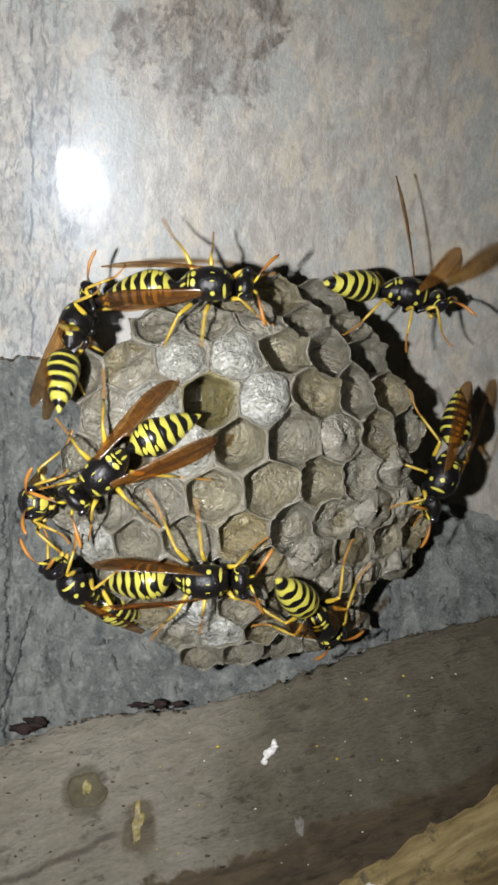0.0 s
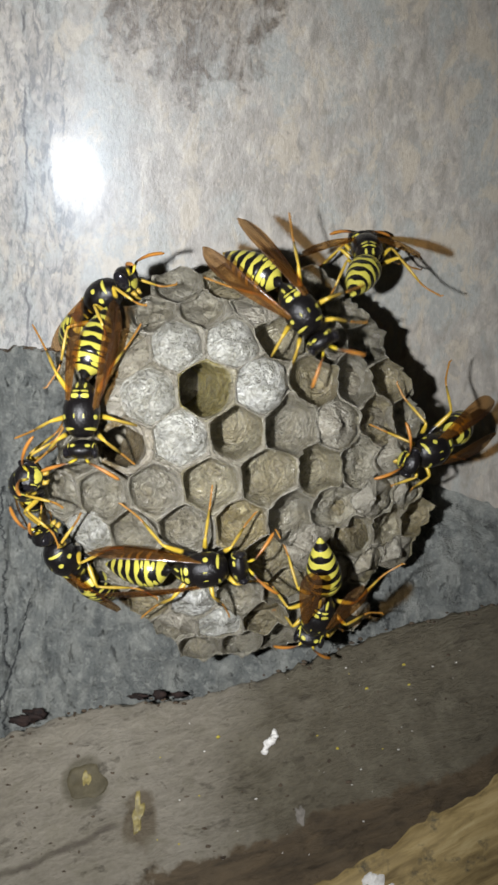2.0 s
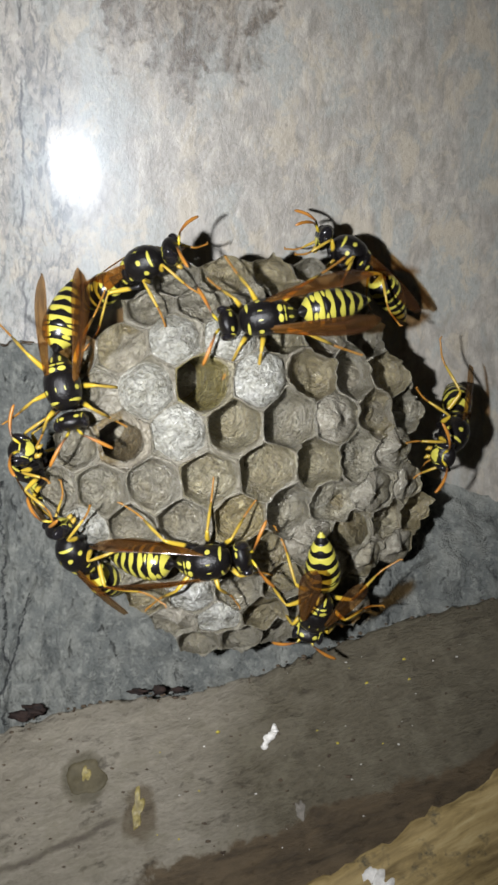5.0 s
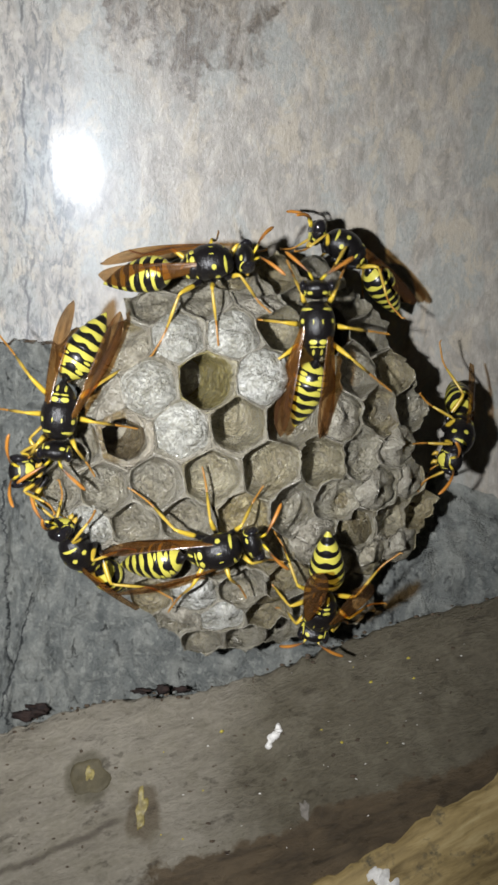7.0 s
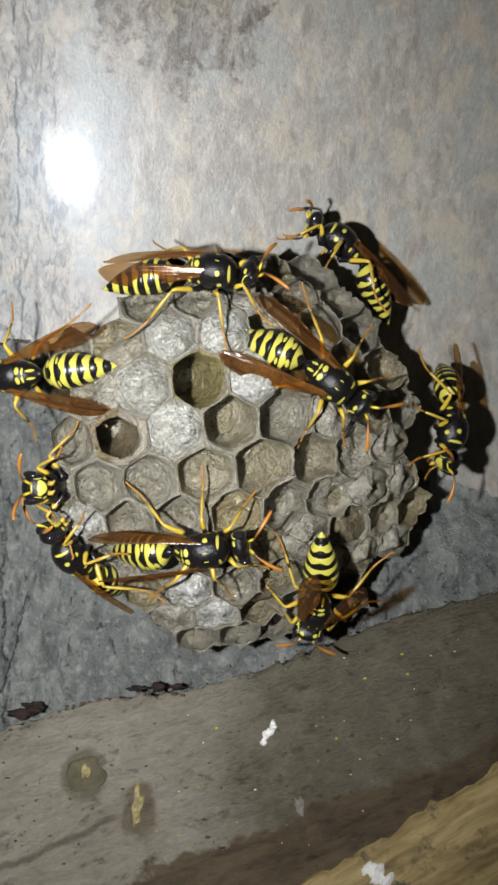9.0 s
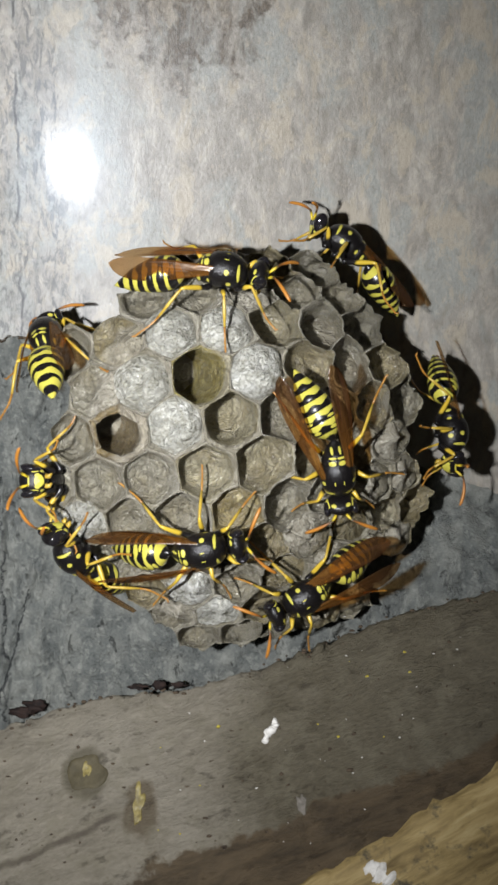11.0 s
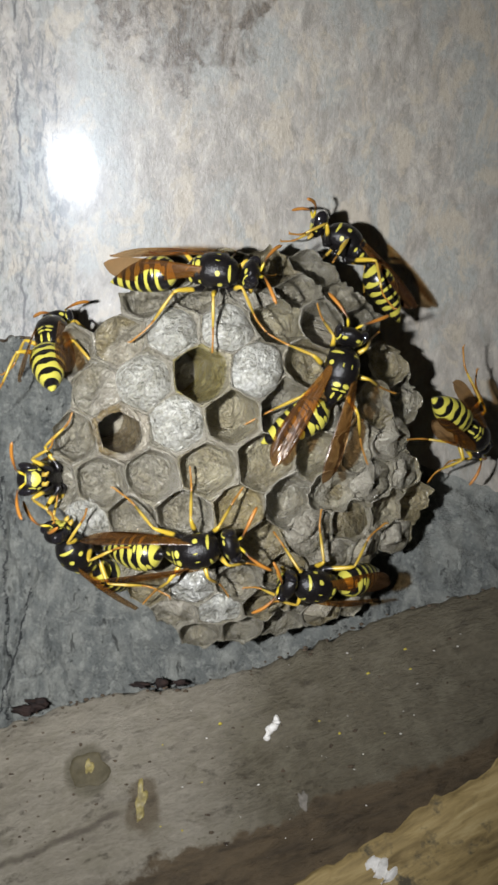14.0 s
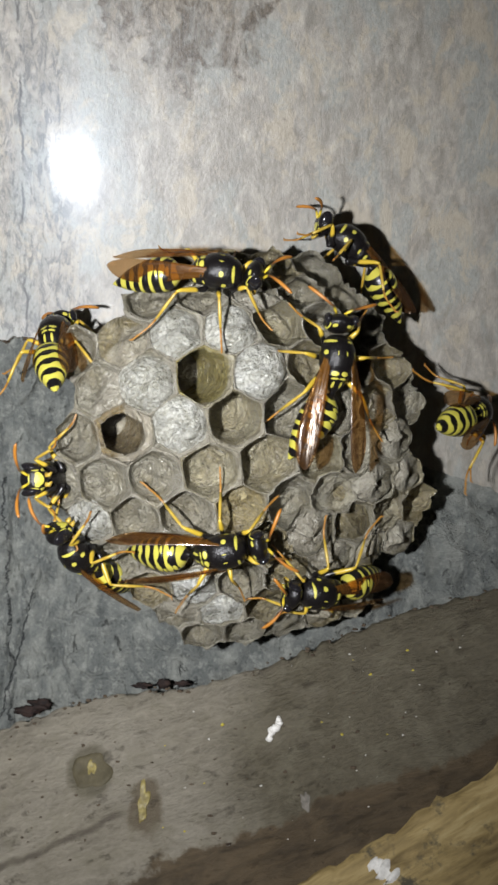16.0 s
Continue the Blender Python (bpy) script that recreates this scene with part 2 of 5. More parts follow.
def laid_strips(nt, warp_by, ring_share=0.55):
    """Noise drawn out round each cell's axis, as the strips of pulp are laid."""
    v = mm_coords(nt)
    warp = add(nt, "TexNoise", {"Vector": mm_coords(nt, shuffle=True), "Scale": 0.5, "Detail": 3.0})
    s = add(nt, "SeparateXYZ", {0: v})
    r = calc(nt, "SQRT", calc(nt, "ADD", calc(nt, "POWER", s.outputs["X"], 2.0), calc(nt, "POWER", s.outputs["Y"], 2.0)))
    lane = calc(nt, "ADD", calc(nt, "MULTIPLY_ADD", s.outputs["Z"], 0.8, r), calc(nt, "MULTIPLY", warp.outputs["Fac"], warp_by))
    turn = calc(nt, "ARCTAN2", s.outputs["Y"], s.outputs["X"])
    rnd = calc(nt, "MULTIPLY", nt.nodes.new("ShaderNodeObjectInfo").outputs["Random"], 91.0)
    w = add(nt, "CombineXYZ", {0: calc(nt, "MULTIPLY", lane, 3.2), 1: calc(nt, "MULTIPLY", turn, 1.6), 2: rnd}).outputs[0]
    ringed = fuzz(nt, w, 1.0, 3, 0.55, 0.5)
    bent = add(nt, "VectorMath", {0: mm_coords(nt, shuffle=True), 1: add(nt, "VectorMath", {0: warp.outputs["Color"], 1: (5.0, 5.0, 5.0)}, operation="MULTIPLY").outputs[0]}, operation="ADD").outputs[0]
    bent = add(nt, "VectorMath", {0: add(nt, "VectorRotate", {"Vector": bent, "Axis": (0, 0, 1), "Angle": calc(nt, "MULTIPLY", rnd, 0.3)}).outputs[0], 1: (0.5, 3.4, 2.2)}, operation="MULTIPLY").outputs[0]
    stray = fuzz(nt, bent, 0.9, 3, 0.5)
    line = fuzz(nt, add(nt, "VectorMath", {0: bent, 1: (31.0, 7.0, 3.0)}, operation="ADD").outputs[0], 0.62, 2, 0.5)
    strand = calc(nt, "ADD", grey(nt, line, (0.455, 0), (0.475, 1), (0.495, 0)), grey(nt, ringed, (0.54, 0), (0.56, 0.8), (0.58, 0)))
    return calc(nt, "ADD", calc(nt, "MULTIPLY", ringed, ring_share), calc(nt, "MULTIPLY", stray, 1 - ring_share)), s, strand


def nest_paper(name="grey_wasp_paper", tint=(0.82, 0.84, 0.81)):
    m, nt, b = nodes_of(name)
    fibre, s, strand = laid_strips(nt, 2.6)
    tone = fuzz(nt, mm_coords(nt, shuffle=True), 0.35, 4, 0.6)
    c = ramp(nt, fibre, (0.36, (0.105, 0.088, 0.06)), (0.46, (0.20, 0.177, 0.13)), (0.53, (0.285, 0.258, 0.20)), (0.64, (0.44, 0.41, 0.335)))
    c = blend(nt, grey(nt, tone, (0.45, 0), (0.65, 0.6)), c, ramp(nt, fibre, (0.39, (0.125, 0.10, 0.058)), (0.60, (0.32, 0.27, 0.17))))
    r = nt.nodes.new("ShaderNodeObjectInfo").outputs["Random"]
    c = blend(nt, grey(nt, r, (0.45, 0), (0.5, 0.5)), c, (0.92, 0.92, 0.92), "MULTIPLY")
    c = blend(nt, grey(nt, r, (0.16, 0.6), (0.2, 0)), c, (0.95, 0.83, 0.50), "MULTIPLY")
    c = blend(nt, 1.0, c, tint, "MULTIPLY")
    c = blend(nt, calc(nt, "MULTIPLY", strand, 0.4), c, (0.50, 0.47, 0.40))
    rim = grey(nt, calc(nt, "MULTIPLY_ADD", s.outputs["Z"], 1.0, 0.5), (0.10, 0), (0.5, 0.6))
    c = blend(nt, rim, c, ramp(nt, fibre, (0.4, (0.24, 0.215, 0.165)), (0.6, (0.42, 0.395, 0.325))))
    set_in(nt, b, Base_Color=c, Roughness=grey(nt, fibre, (0.42, 0.40), (0.58, 0.20)), Specular_IOR_Level=0.85)
    bump(nt, b, calc(nt, "MULTIPLY_ADD", strand, 0.06, fibre), 0.9, 0.9)
    return m


def silk():
    m, nt, b = nodes_of("white_silk_cap")
    fibre, s, strand = laid_strips(nt, 2.2, 0.75)
    n = fuzz(nt, mm_coords(nt, shuffle=True), 0.9, 3, 0.5, 0.8)
    h = blend(nt, 0.4, fibre, n)
    c = ramp(nt, h, (0.38, (0.32, 0.315, 0.26)), (0.5, (0.47, 0.465, 0.41)), (0.62, (0.66, 0.66, 0.61)))
    r = nt.nodes.new("ShaderNodeObjectInfo").outputs["Random"]
    c = blend(nt, calc(nt, "MULTIPLY", r, 0.5), c, (0.78, 0.75, 0.66), "MULTIPLY")
    c = blend(nt, calc(nt, "MULTIPLY", strand, 0.4), c, (0.75, 0.75, 0.71))
    set_in(nt, b, Base_Color=c, Roughness=grey(nt, n, (0.4, 0.17), (0.6, 0.3)), Specular_IOR_Level=1.0, Coat_Weight=0.35, Coat_Roughness=0.12)
    crease = fuzz(nt, mm_coords(nt, shuffle=True), 0.95, 4, 0.55, 1.5)
    bump(nt, b, calc(nt, "MULTIPLY_ADD", strand, 0.08, blend(nt, 0.5, h, crease)), 1.7, 0.95)
    return m


def plain(name, a, c2, rough, scale=1.5, spec=0.5, lift=0.03):
    m, nt, b = nodes_of(name)
    n = fuzz(nt, mm_coords(nt, shuffle=True), scale, 5, 0.65)
    set_in(nt, b, Base_Color=ramp(nt, n, (0.3, a), (0.7, c2)), Roughness=rough, Specular_IOR_Level=spec)
    if lift:
        bump(nt, b, n, lift, 0.6)
    return m


BLACK, YELLOW = (0.007, 0.006, 0.006), (0.50, 0.455, 0.07)


def spotted(name, marks, rough=0.3):
    """Black chitin with yellow marks, mirrored left and right: (centre, size in millimetres)."""
    m, nt, b = nodes_of(name)
    s = add(nt, "SeparateXYZ", {0: mm_coords(nt)})
    v = add(nt, "CombineXYZ", {0: calc(nt, "ABSOLUTE", s.outputs["X"]), 1: s.outputs["Y"], 2: s.outputs["Z"]}).outputs[0]
    near = None
    for centre, size in marks:
        d = add(nt, "VectorMath", {0: v, 1: centre}, operation="SUBTRACT").outputs[0]
        d = add(nt, "VectorMath", {0: d, 1: tuple(1 / x for x in size)}, operation="MULTIPLY").outputs[0]
        d = add(nt, "VectorMath", {0: d}, operation="LENGTH").outputs["Value"]
        near = d if near is None else calc(nt, "MINIMUM", near, d)
    n = fuzz(nt, mm_coords(nt, shuffle=True), 2.0, 4)
    near = calc(nt, "ADD", near, calc(nt, "MULTIPLY", calc(nt, "SUBTRACT", n, 0.5), 0.25))
    set_in(nt, b, Base_Color=blend(nt, grey(nt, near, (0.93, 1), (1.0, 0)), BLACK, YELLOW), Roughness=rough, Specular_IOR_Level=0.4)
    bump(nt, b, fuzz(nt, mm_coords(nt), 5.0, 4), 0.10, 0.7)
    return m


def banded():
    """Gaster: black with a scalloped yellow band on each ring and two free spots on the first ones."""
    m, nt, b = nodes_of("black_and_yellow_bands")
    s = add(nt, "SeparateXYZ", {0: mm_coords(nt)})
    x = calc(nt, "ABSOLUTE", s.outputs["X"])
    n = fuzz(nt, mm_coords(nt, shuffle=True), 1.2, 3)
    # each ring is 1.14 long; the band fills its rear part, deeper beside the middle
    p = calc(nt, "MULTIPLY", s.outputs["Y"], -1 / 1.14)
    f = calc(nt, "FRACT", p)
    edge = calc(nt, "MULTIPLY_ADD", calc(nt, "COSINE", calc(nt, "MULTIPLY", x, 3.7)), 0.13, 0.53)
    # the bands widen towards the tip
    edge = calc(nt, "SUBTRACT", edge, calc(nt, "MULTIPLY", grey(nt, calc(nt, "MULTIPLY", s.outputs["Y"], -0.13), (0.3, 0), (0.75, 1)), 0.07))
    edge = calc(nt, "ADD", edge, calc(nt, "MULTIPLY", calc(nt, "SUBTRACT", n, 0.5), 0.16))
    up = calc(nt, "GREATER_THAN", f, edge)
    lip = calc(nt, "LESS_THAN", f, 0.95)
    mask = calc(nt, "MULTIPLY", up, lip)
    v = add(nt, "CombineXYZ", {0: x, 1: s.outputs["Y"], 2: s.outputs["Z"]}).outputs[0]
    for centre, size in (((0.95, -1.40, 1.25), (0.42, 0.18, 0.9)), ((1.15, -2.52, 1.2), (0.34, 0.14, 0.9))):
        d = add(nt, "VectorMath", {0: v, 1: centre}, operation="SUBTRACT").outputs[0]
        d = add(nt, "VectorMath", {0: d, 1: tuple(1 / k for k in size)}, operation="MULTIPLY").outputs[0]
        d = add(nt, "VectorMath", {0: d}, operation="LENGTH").outputs["Value"]
        mask = calc(nt, "MAXIMUM", mask, calc(nt, "LESS_THAN", d, 1.0))
    set_in(nt, b, Base_Color=blend(nt, mask, BLACK, YELLOW), Roughness=0.3, Specular_IOR_Level=0.5)
    bump(nt, b, fuzz(nt, mm_coords(nt), 8.0, 2), 0.02, 0.5)
    return m


def wing_film():
    """Clear amber skin, warm by the body and smoky at the tip, with long dark veins."""
    m, nt, b = nodes_of("amber_wing_membrane")
    s = add(nt, "SeparateXYZ", {0: mm_coords(nt)})
    streak = fuzz(nt, mm_coords(nt, (1.3, 0.10, 0.6), True), 1.0, 3, 0.5, 0.3)
    along = calc(nt, "MULTIPLY", s.outputs["Y"], -0.1)
    c = ramp(nt, along, (0.0, (0.38, 0.19, 0.045)), (0.45, (0.24, 0.115, 0.032)), (0.95, (0.16, 0.09, 0.042)))
    vein = grey(nt, streak, (0.40, 1), (0.47, 0), (0.60, 0), (0.63, 1), (0.66, 0))
    c = blend(nt, calc(nt, "MULTIPLY", vein, 0.8), c, (0.05, 0.018, 0.008))
    clear = calc(nt, "MULTIPLY_ADD", vein, 0.34, grey(nt, along, (0.0, 0.22), (0.6, 0.15), (0.95, 0.12)))
    set_in(nt, b, Base_Color=c, Roughness=0.32, Specular_IOR_Level=0.4)
    bump(nt, b, streak, 0.4, 0.95)
    tint = ramp(nt, along, (0.0, (0.89, 0.69, 0.39)), (0.5, (0.84, 0.64, 0.39)), (0.95, (0.76, 0.61, 0.43)))
    film = add(nt, "BsdfTransparent", {"Color": tint})
    both = add(nt, "MixShader", {0: clear, 1: film.outputs[0], 2: b.outputs[0]})
    gloss = add(nt, "BsdfGlossy", {"Color": (1, 0.96, 0.9, 1), "Roughness": 0.17})
    nt.links.new(b.inputs["Normal"].links[0].from_socket, gloss.inputs["Normal"])
    both = add(nt, "MixShader", {0: 0.022, 1: both.outputs[0], 2: gloss.outputs[0]})
    nt.links.new(both.outputs[0], nt.nodes["Material Output"].inputs["Surface"])
    return m


WOOD, BOARD, BEAM, BARE = pale_wood(), grey_board(), beam_wood(), bare_wood()
PAPER, SILK = nest_paper(), silk()
OLIVE = nest_paper("olive_wasp_paper", (0.86, 0.80, 0.36))
STAINED = nest_paper("olive_stained_wasp_paper", (0.90, 0.89, 0.74))
BROWN = nest_paper("brown_wasp_paper", (0.60, 0.54, 0.43))
PALE = nest_paper("pale_wasp_paper", (1.0, 1.03, 1.0))
RESIN = plain("amber_wood_scar", (0.10, 0.075, 0.02), (0.36, 0.30, 0.11), 0.5, 1.0)
KNOT = plain("dark_wood_knot", (0.05, 0.042, 0.022), (0.095, 0.08, 0.045), 0.7, 0.8, 0.3, 0.2)
CHALK = plain("white_chalky_dropping", (0.55, 0.53, 0.48), (0.85, 0.83, 0.78), 0.8, 1.5, 0.3, 0.1)
DEBRIS = plain("dark_bark_crumbs", (0.03, 0.022, 0.016), (0.12, 0.09, 0.06), 0.85, 1.2, 0.2, 0.1)
POLLEN = plain("yellow_pollen", (0.30, 0.24, 0.03), (0.50, 0.42, 0.07), 0.8, 1.5, 0.3, 0.1)
DUST = plain("grey_dust_patch", (0.10, 0.09, 0.075), (0.21, 0.19, 0.16), 0.8, 1.5, 0.3, 0.1)
# dark bark, also the near-black that imitates shade in the gap
BARK_AND_GAP = plain("dark_bark_and_gap_shade", (0.006, 0.005, 0.005), (0.035, 0.02, 0.015), 0.85, 1.0, 0.3, 0.2)
# colour of the added boards out of view, pale so they return fill light
SHELL = plain("unseen_bounce_boards", (0.60, 0.58, 0.54), (0.78, 0.76, 0.72), 0.85, 0.05, 0.2, 0.3)
EYE = plain("black_compound_eye", (0.006, 0.006, 0.008), (0.015, 0.013, 0.014), 0.12, 6.0, 0.6, 0.0)
LEG_YELLOW = plain("yellow_leg_chitin", (0.36, 0.22, 0.026), (0.52, 0.38, 0.06), 0.35, 1.0, 0.5, 0.01)
LEG_ORANGE = plain("orange_leg_chitin", (0.27, 0.115, 0.018), (0.40, 0.20, 0.032), 0.35, 1.0, 0.5, 0.01)
WING = wing_film()
GASTER = banded()
THORAX = spotted("black_thorax_with_yellow_marks", [
    ((0.50, -1.55, 1.35), (0.40, 0.25, 0.6)), ((0.42, -2.02, 1.1), (0.40, 0.10, 0.5)), ((0.40, -2.6, 0.5), (0.14, 0.42, 0.6)),
    ((1.36, 0.45, 0.85), (0.28, 0.34, 0.42)), ((1.05, 1.62, 0.7), (0.75, 0.15, 0.95)), ((0.45, 0.4, 1.65), (0.06, 0.26, 0.4)),
    ((1.42, 0.7, -0.2), (0.4, 0.36, 0.38)), ((1.25, -1.2, -0.2), (0.3, 0.26, 0.36)), ((1.05, -2.2, -0.3), (0.3, 0.22, 0.4))])
HEAD = spotted("black_head_with_yellow_face", [
    ((0.0, 0.9, -0.62), (0.66, 0.6, 0.50)), ((0.55, 0.9, -0.45), (0.24, 0.6, 0.28)), ((0.0, 0.95, 0.42), (0.62, 0.4, 0.09)), ((0.98, 0.75, -0.15), (0.13, 0.5, 0.42)),
    ((1.3, -0.45, 0.4), (0.22, 0.2, 0.95)), ((1.0, 0.6, -1.05), (0.2, 0.5, 0.36)), ((0.75, -0.6, 0.95), (0.3, 0.14, 0.3))])


# ---- mesh helpers ----
def linked(name, bm, material, smooth=True):
    me = bpy.data.meshes.new(name)
    bm.normal_update()
    for f in bm.faces:
        f.smooth = smooth
    bm.to_mesh(me)
    bm.free()
    me.materials.append(material)
    return me


def part(name, bm, material, parent=None, label="", m=None, smooth=True):
    """Links a bmesh (or a finished mesh) as one mesh object under a thing or a part."""
    ob = new(name, linked(name, bm, material, smooth) if isinstance(bm, bmesh.types.BMesh) else bm)
    if parent is not None:
        ob.parent = parent
    if m is not None:
        ob.matrix_basis = m
    return tagged(ob, label)


def lathe(bm, rings, sides=16, caps=True):
    """Rings of (centre, radius_x, radius_z) along y, joined into a closed skin; millimetres."""
    rows = []
    for (cx, cy, cz), rx, rz in rings:
        rows.append([bm.verts.new(Vector((cx + rx * math.cos(a), cy, cz + rz * math.sin(a))) * MM)
                     for a in (2 * math.pi * k / sides for k in range(sides))])
    for a, b in zip(rows, rows[1:]):
        for k in range(sides):
            bm.faces.new((a[k], a[(k + 1) % sides], b[(k + 1) % sides], b[k]))
    if caps:
        bm.faces.new(rows[0][::-1])
        bm.faces.new(rows[-1])
    bmesh.ops.recalc_face_normals(bm, faces=bm.faces)


def tube(bm, points, radii, sides=8):
    """A round limb through points (millimetres) with a radius at each."""
    pts = [Vector(p) for p in points]
    rows = []
    for i, p in enumerate(pts):
        d = (pts[min(i + 1, len(pts) - 1)] - pts[max(i - 1, 0)]).normalized()
        q = d.to_track_quat("Z", "Y")
        rows.append([bm.verts.new((p + q @ Vector((math.cos(a), math.sin(a), 0)) * radii[i]) * MM)
                     for a in (2 * math.pi * k / sides for k in range(sides))])
    for a, b in zip(rows, rows[1:]):
        for k in range(sides):
            bm.faces.new((a[k], a[(k + 1) % sides], b[(k + 1) % sides], b[k]))
    bm.faces.new(rows[0][::-1])
    bm.faces.new(rows[-1])
    bmesh.ops.recalc_face_normals(bm, faces=bm.faces)


def lump(bm, centre, size, seed=0, rough=0.15, level=2):
    """An uneven rounded lump; millimetres."""
    made = bmesh.ops.create_icosphere(bm, subdivisions=level, radius=1.0)["verts"]
    for v in made:
        k = 1 + rough * noise.noise(v.co * 1.7 + Vector((seed * 3.1, seed, 0)))
        v.co = (Vector([a * s * k for a, s in zip(v.co, size)]) + Vector(centre)) * MM


def sheet(bm, us, ws, place, back):
    """A relief over a grid of (u, w), closed behind by a second skin moved by back; millimetres."""
    front = [[bm.verts.new(Vector(place(u, w)) * MM) for w in ws] for u in us]
    rear = [[bm.verts.new(v.co + Vector(back) * MM) for v in row] for row in front]
    nu, nw = len(us), len(ws)
    for i in range(nu - 1):
        for j in range(nw - 1):
            bm.faces.new((front[i][j], front[i + 1][j], front[i + 1][j + 1], front[i][j + 1]))
            bm.faces.new((rear[i][j], rear[i][j + 1], rear[i + 1][j + 1], rear[i + 1][j]))
    rim = [(i, 0) for i in range(nu)] + [(nu - 1, j) for j in range(1, nw)] + [(i, nw - 1) for i in range(nu - 2, -1, -1)] + [(0, j) for j in range(nw - 2, 0, -1)]
    for (a, b), (c, d) in zip(rim, rim[1:] + rim[:1]):
        bm.faces.new((front[a][b], rear[a][b], rear[c][d], front[c][d]))
    bmesh.ops.recalc_face_normals(bm, faces=bm.faces)


def span(a, b, n):
    return [a + (b - a) * k / (n - 1) for k in range(n)]


def fbm(x, y, z, octaves=4):
    return noise.fractal(Vector((x, y, z)), 1.0, 2.1, octaves)


# ---- the cavity ----
def slope(x, z):
    """Depth of the wall: it leans towards the viewer above and is bowed from side to side."""
    k = math.log1p(math.exp(min(40, (z - 13) / 3))) * 3
    turn = min(1, max(0, (x + 2) / 26))
    low = min(1, max(0, (-3 - z) / 15))
    return 112.4 - 5.0 * turn * turn * (3 - 2 * turn) * low * low * (3 - 2 * low) + 0.09 * (x + 20) + 3 * (1 - math.exp(-(x + 20) ** 2 / 1260)) - 0.08 * (z - 13) - 0.225 * k


def step_line(x):
    """Height of the edge between the upper wood and the board below it."""
    return 12.8 - 0.34 * max(0, x + 24) + 0.35 * fbm(x * 0.35, 3.0, 0) + 0.25 * fbm(x * 1.3, 7.0, 0)


def upper_wall():
    def place(x, w):
        low = step_line(x)
        z = low + (95 - low) * w ** 1.6
        y = slope(x, z) + 0.02 * fbm(x * 0.28, z * 0.05, 1.0) + 0.08 * fbm(x * 0.05, z * 0.03, 5.0)
        return (x, y, z)
    bm = bmesh.new()
    sheet(bm, span(-100, -29, 60) + span(-28.9, -22, 90) + span(-21.5, 100, 140), span(0, 1, 170), place, (0, 9, 3))
    return tagged(part("wall_upper", bm, WOOD), "pale grey weathered wood wall with vertical grain", "wall", kind="structure")


def lower_wall():
    def place(x, w):
        top = step_line(x) + 1.5
        z = top - (70 + top) * w
        y = slope(x, z) + 1.0 + 0.5 * fbm(x * 0.10, z * 0.06, 9.0) + 1.0 * fbm(x * 0.4, z * 0.3, 4.0) + 0.22 * fbm(x * 1.5, z * 1.2, 2.0)
        # a split down the board's weathered side, and one that branches off below
        for cx, wob, lean in ((-29.6, 0.8, 0.0), (-25.6, 1.0, 0.35)):
            if z < -4 - 12 * (lean > 0):
                d = abs(x - cx - lean * (z + 16) - wob * fbm(z * 0.12, cx, 0) - 0.45 * fbm(z * 0.7, cx, 3))
                y += 1.2 * max(0, 1 - d / 0.2)
        return (x, y, z)
    bm = bmesh.new()
    sheet(bm, span(-100, -36, 40) + span(-35.8, -22, 130) + span(-21.5, 100, 180), span(0, 1, 170), place, (0, 8, 0))
    return tagged(part("wall_lower", bm, BOARD), "blue-grey weathered board wall with fine cracks", "wall", kind="structure")


def edge_of_beam(x):
    """Height of the beam's upper edge."""
    knots = ((-100, -48), (-40, -37.5), (-30, -34.6), (-22, -31.8), (-15, -30.2), (-7, -29.8), (0, -27.8), (8, -25.0), (18, -21.0), (30, -18.0), (60, -12), (100, -6))
    for (xa, za), (xb, zb) in zip(knots, knots[1:]):
        if x <= xb:
            k = (x - xa) / (xb - xa)
            return za + (zb - za) * k
    return knots[-1][1]


def beam_face(x, w):
    """A point of the beam: w 0 at its upper edge, rounding towards the viewer to 1; below 0 the top runs back to the wall."""
    ze = edge_of_beam(x)
    if w < 0:
        return (x, 112.0 + 12 * -w, ze - 5.0 * -w + 0.4 * fbm(x * 0.5, w * 3, 8) * -w)
    z = ze - 46 * w + (0.55 * fbm(x * 0.7, 0, 6) + 0.35 * fbm(x * 2.0, 0, 6)) * max(0, 1 - w * 8)
    y = 112.0 - 25 * w ** 0.85
    n = 0.55 * fbm(x * 0.06 + z * 0.02, z * 0.12, 3) + 0.32 * fbm(x * 0.2, z * 0.45, 11) + 0.13 * fbm(x * 0.8, z * 1.5, 2)
    return (x, y + n, z)


